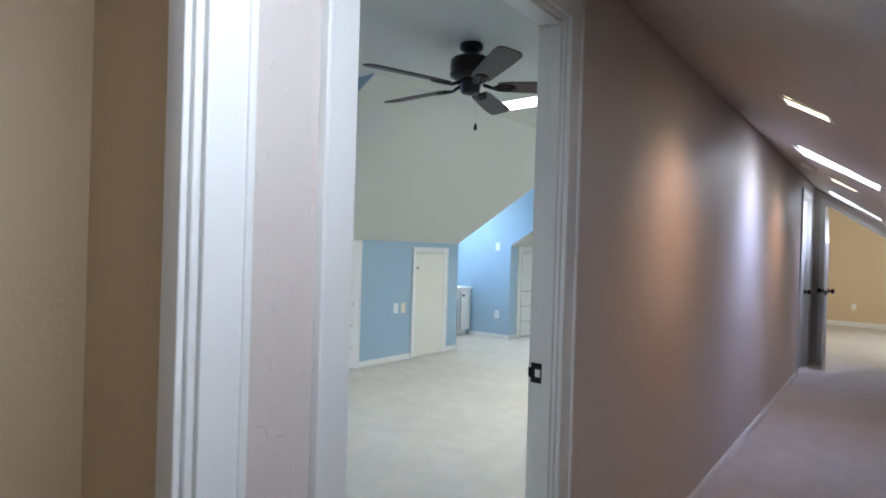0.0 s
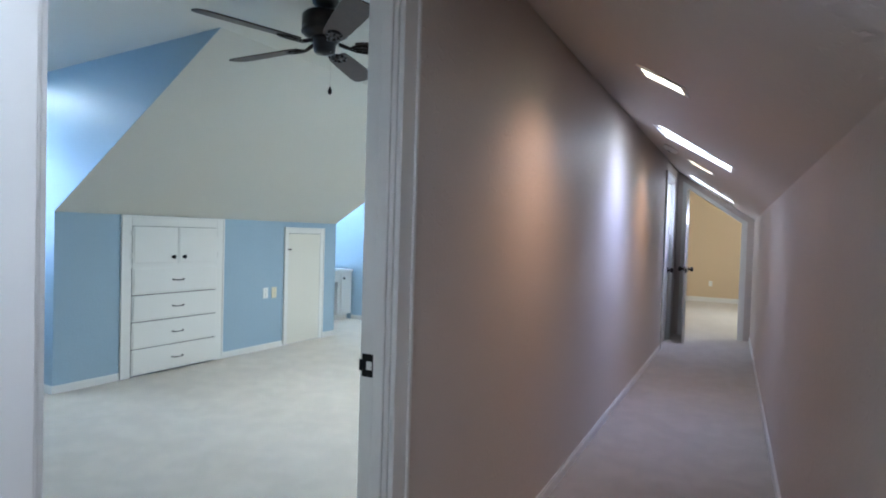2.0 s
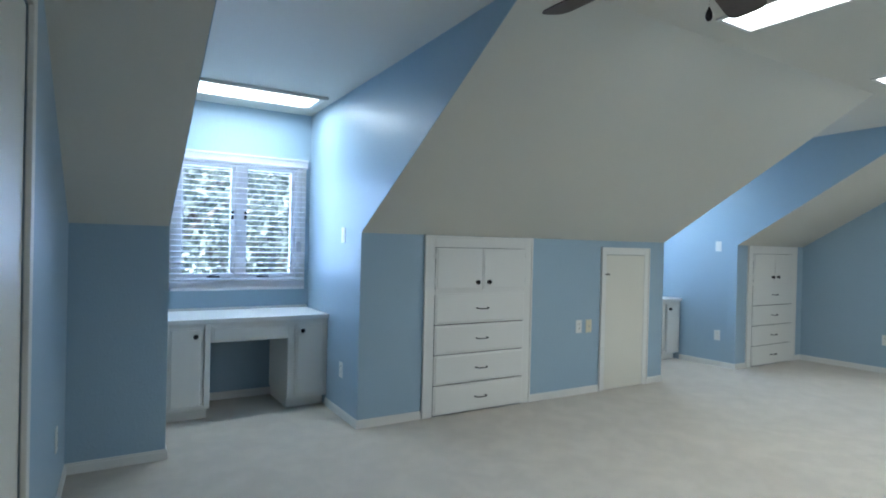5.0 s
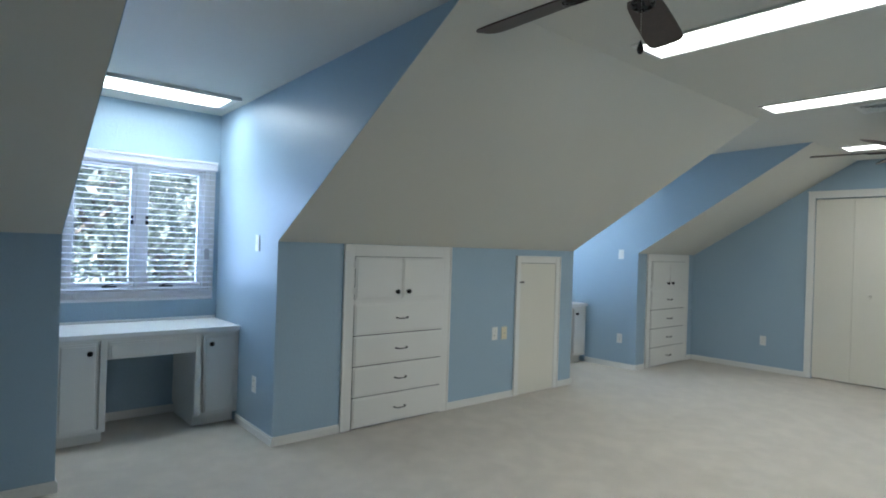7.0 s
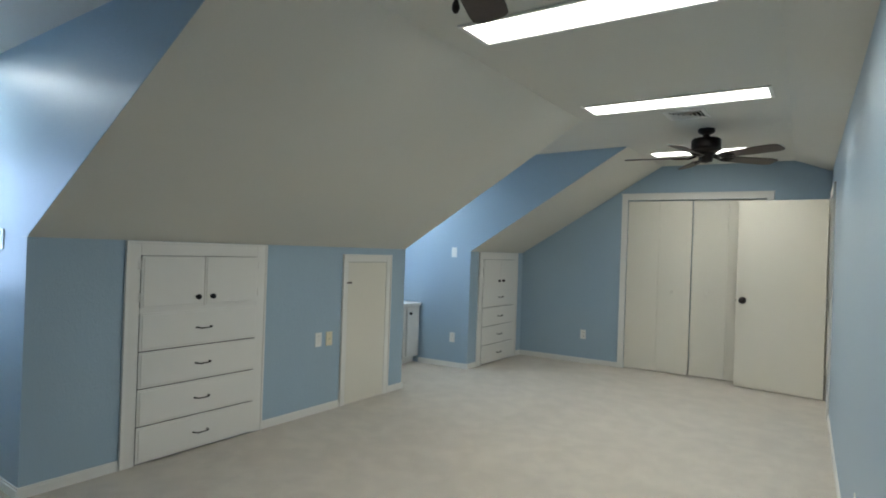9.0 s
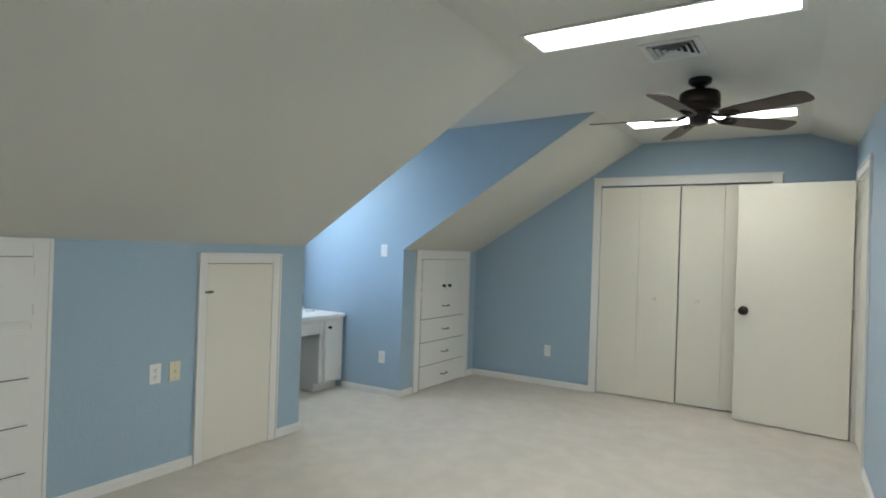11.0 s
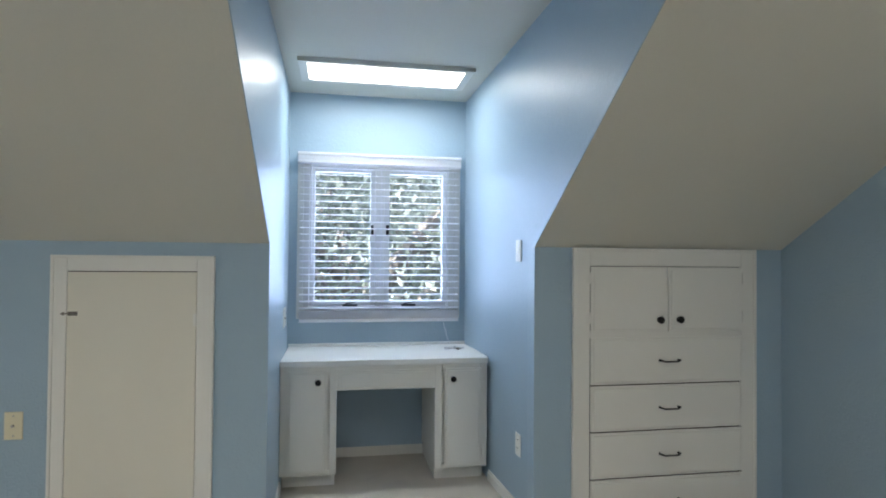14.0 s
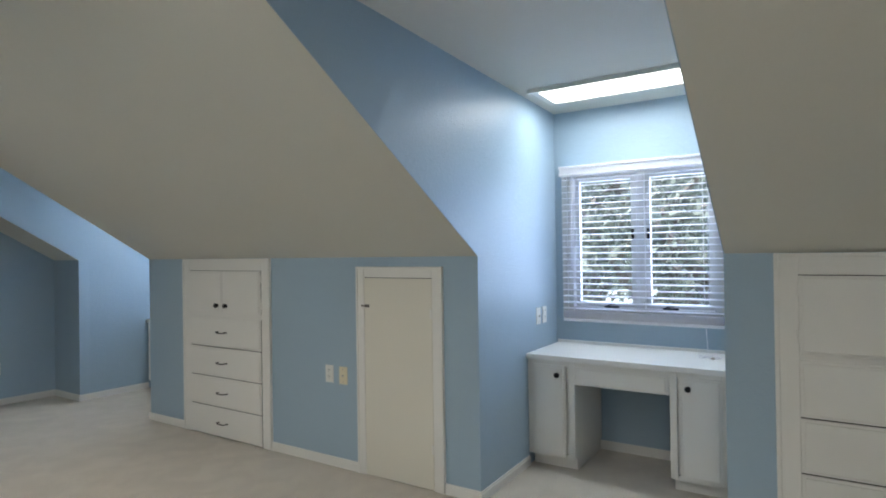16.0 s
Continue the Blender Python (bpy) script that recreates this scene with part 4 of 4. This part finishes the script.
# ---- corridor lights ----
WARM = glow("warm_lamp_lens", (1.0, 0.84, 0.58), 1.6)
COOL = glow("skylight_diffuser", (0.92, 0.94, 1.0), 1.2)
nrm = Vector((-FALL, 0, -1)).normalized()
for k, (x0, x1, y0, y1) in enumerate(WELLS):
    warm = k in (1, 3)
    t = thing("corridor_light" if warm else "corridor_skylight", "small square recessed lamp glowing warm in the sloping ceiling" if warm else "narrow skylight panel glowing with daylight in the sloping ceiling", "recessed lamp" if warm else "skylight", "corridor lamps" if warm else "corridor skylights")
    cx, cy = (x0 + x1) / 2, (y0 + y1) / 2
    m = Matrix.Translation((ex(cx, cy), cy, slope_z(cx))) @ Matrix.Rotation(math.atan(FALL), 4, "Y")
    t.matrix_world = m
    hx, hy = (x1 - x0) / 2 / math.cos(math.atan(FALL)), (y1 - y0) / 2
    bm = nb()
    f = 0.016
    for a, b, c, d in ((-hx - f, hx + f, -hy - f, -hy + 0.003), (-hx - f, hx + f, hy - 0.003, hy + f), (-hx - f, -hx + 0.003, -hy + 0.003, hy - 0.003), (hx - 0.003, hx + f, -hy + 0.003, hy - 0.003)):
        box(bm, a, b, c, d, -0.006, 0.0, bevel=0.001)
    part("frame", bm, WHITE, t)
    bm = box(nb(), -hx, hx, -hy, hy, 0.012, 0.018)
    part("lens", bm, WARM if warm else COOL, t)
    # lamp 0 belongs to the added, unseen well and is tuned apart
    lamp = area("corridor_lamp" if warm else "corridor_daylight", Matrix.Translation((ex(cx, cy), cy, slope_z(cx))) @ nrm.to_track_quat("-Z", "Y").to_matrix().to_4x4() @ Matrix.Translation((0, 0, -0.004)), hy * 1.8, hx * 1.8, (0.27 if warm else 0.62) if k else 0.36, (1.0, 0.52, 0.29) if warm else (0.52, 0.54, 1.0) if k else (0.93, 0.91, 1.0))
    lamp.data.spread = radians(110 if k else 165)

smoke = thing("smoke_detector", "round white smoke detector on the sloping corridor ceiling", "smoke detector")
smoke.matrix_world = Matrix.Translation((ex(-0.21, 5.80), 5.80, slope_z(-0.21))) @ Matrix.Rotation(math.atan(FALL), 4, "Y")
part("body", lathe(nb(), [(0.068, 0), (0.068, -0.012), (0.060, -0.030), (0.030, -0.036)], 24), PLATE, smoke, smooth=True)
part("grille", lathe(nb(), [(0.018, -0.0355), (0.018, -0.038)], 16), GAP, smoke)

# added lamp that brightens the far room; its wall has no window
area("far_room_fill", pose(FW + 1.25, 11.5, 1.5, 0, 90, 0), 1.4, 1.2, 11, (1.0, 0.95, 0.86))

# ---- outdoors ----
LEAF = bpy.data.materials.new("leaf")
LEAF.use_nodes = True
lnt = LEAF.node_tree
lb = lnt.nodes["Principled BSDF"]
lg = lnt.nodes.new("ShaderNodeNewGeometry")
lr = lnt.nodes.new("ShaderNodeValToRGB")
lr.color_ramp.elements[0].color = (0.15, 0.185, 0.165, 1)
lr.color_ramp.elements[1].color = (0.44, 0.51, 0.46, 1)
lnt.links.new(lg.outputs["Random Per Island"], lr.inputs["Fac"])
lnt.links.new(lr.outputs["Color"], lb.inputs["Base Color"])
lb.inputs["Roughness"].default_value = 0.4
ltr, lmx = lnt.nodes.new("ShaderNodeBsdfTranslucent"), lnt.nodes.new("ShaderNodeMixShader")
lmx.inputs["Fac"].default_value = 0.45
lnt.links.new(lr.outputs["Color"], ltr.inputs["Color"])
lnt.links.new(lb.outputs["BSDF"], lmx.inputs[1])
lnt.links.new(ltr.outputs["BSDF"], lmx.inputs[2])
lnt.links.new(lmx.outputs["Shader"], lnt.nodes["Material Output"].inputs["Surface"])
BARK = material("grey_bark", (0.24, 0.22, 0.20), 0.9, vary=0.4, scale=9, bump=0.8, bump_scale=25)
GRASS = material("dry_grass", (0.26, 0.29, 0.22), 0.95, vary=0.4, scale=0.6)
bm = nb()
box(bm, -400, -5.9, -400, 400, -3.3, -3.2)
structure("ground", bm, GRASS, "grass outside, a storey below")
bm = nb()
for yy in (-2.55, 15.15):
    box(bm, -5.6, 3.2, yy, yy + 0.2, -3.2, 3.2)
structure("wall_outside", bm, WHITE)


def tree(x, y, seed):
    rnd = random.Random(seed)
    t = thing("tree", "leafy green tree outside the dormer windows", "tree", "garden trees")
    t.location = (x, y, -3.2)
    big = 1.35 if x > -12 else 1.75
    t.scale = (big, big, big)
    bm = nb()
    tube(bm, (0, 0, 0), (0.1, 0.1, 2.4), 0.24, 0.18, seg=12)
    tips = []
    for k in range(11):
        a, hgt = k * 2.4 + rnd.random(), 2.0 + rnd.random() * 2.6
        p0 = Vector((0.1, 0.1, 2.0 + 0.2 * k * 0.5))
        p1 = p0 + Vector((math.cos(a) * 1.0, math.sin(a) * 1.0, 0.9))
        p2 = p1 + Vector((math.cos(a + 0.4) * 1.1, math.sin(a + 0.4) * 1.1, 0.5 + rnd.random()))
        tube(bm, p0, p1, 0.11, 0.07, seg=8)
        tube(bm, p1, p2, 0.07, 0.02, seg=7)
        tips += [p1, p2, (p1 + p2) / 2]
    part("trunk", bm, BARK, t)
    vs, fs = [], []
    for k in range(9000):
        c = tips[k % len(tips)] + Vector((rnd.gauss(0, 0.62), rnd.gauss(0, 0.62), rnd.gauss(0, 0.62)))
        u = Vector((rnd.gauss(0, 1), rnd.gauss(0, 1), rnd.gauss(0, 1))).normalized()
        w = u.orthogonal().normalized()
        ln, wd = 0.04 + rnd.random() * 0.045, 0.016 + rnd.random() * 0.02
        i = len(vs)
        vs += [c - u * ln, c + w * wd + u.cross(w) * 0.006, c + u * ln, c - w * wd + u.cross(w) * 0.006]
        fs += [(i, i + 1, i + 2), (i, i + 2, i + 3)]
    me = bpy.data.meshes.new("crown")
    me.from_pydata([tuple(v) for v in vs], [], fs)
    me.materials.append(LEAF)
    cr = new("crown", me)
    cr.parent = t
    cr["kind"] = "stuff"
    return t


for n, (x, y) in enumerate(((-10.4, 0.4), (-11.2, 3.8), (-10.2, 6.6), (-11.4, 9.6), (-14.8, 1.8), (-14.4, 8.2), (-15.0, 5.0), (-13.6, -1.4), (-14.2, 11.4))):
    tree(x, y, n)

# added backdrop far behind the trees; its glow paints bright haze between leaves
HAZE_GLOW = bpy.data.materials.new("glowing_backdrop_woods")
HAZE_GLOW.use_nodes = True
hnt = HAZE_GLOW.node_tree
hb = hnt.nodes["Principled BSDF"]
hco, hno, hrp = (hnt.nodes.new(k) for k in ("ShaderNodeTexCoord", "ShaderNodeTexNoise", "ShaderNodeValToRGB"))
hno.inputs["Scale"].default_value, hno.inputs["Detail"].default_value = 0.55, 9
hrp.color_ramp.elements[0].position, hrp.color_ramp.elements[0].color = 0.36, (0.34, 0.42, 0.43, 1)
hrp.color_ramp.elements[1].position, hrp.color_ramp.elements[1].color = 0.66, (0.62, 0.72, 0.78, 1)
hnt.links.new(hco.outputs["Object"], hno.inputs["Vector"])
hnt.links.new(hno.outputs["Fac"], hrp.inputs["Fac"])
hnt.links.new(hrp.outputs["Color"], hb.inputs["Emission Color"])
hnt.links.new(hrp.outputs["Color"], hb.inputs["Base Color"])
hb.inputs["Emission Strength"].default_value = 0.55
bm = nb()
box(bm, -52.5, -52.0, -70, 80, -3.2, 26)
tagged(part("backdrop", bm, HAZE_GLOW), "pale glowing backdrop added far beyond the garden trees", kind="structure")
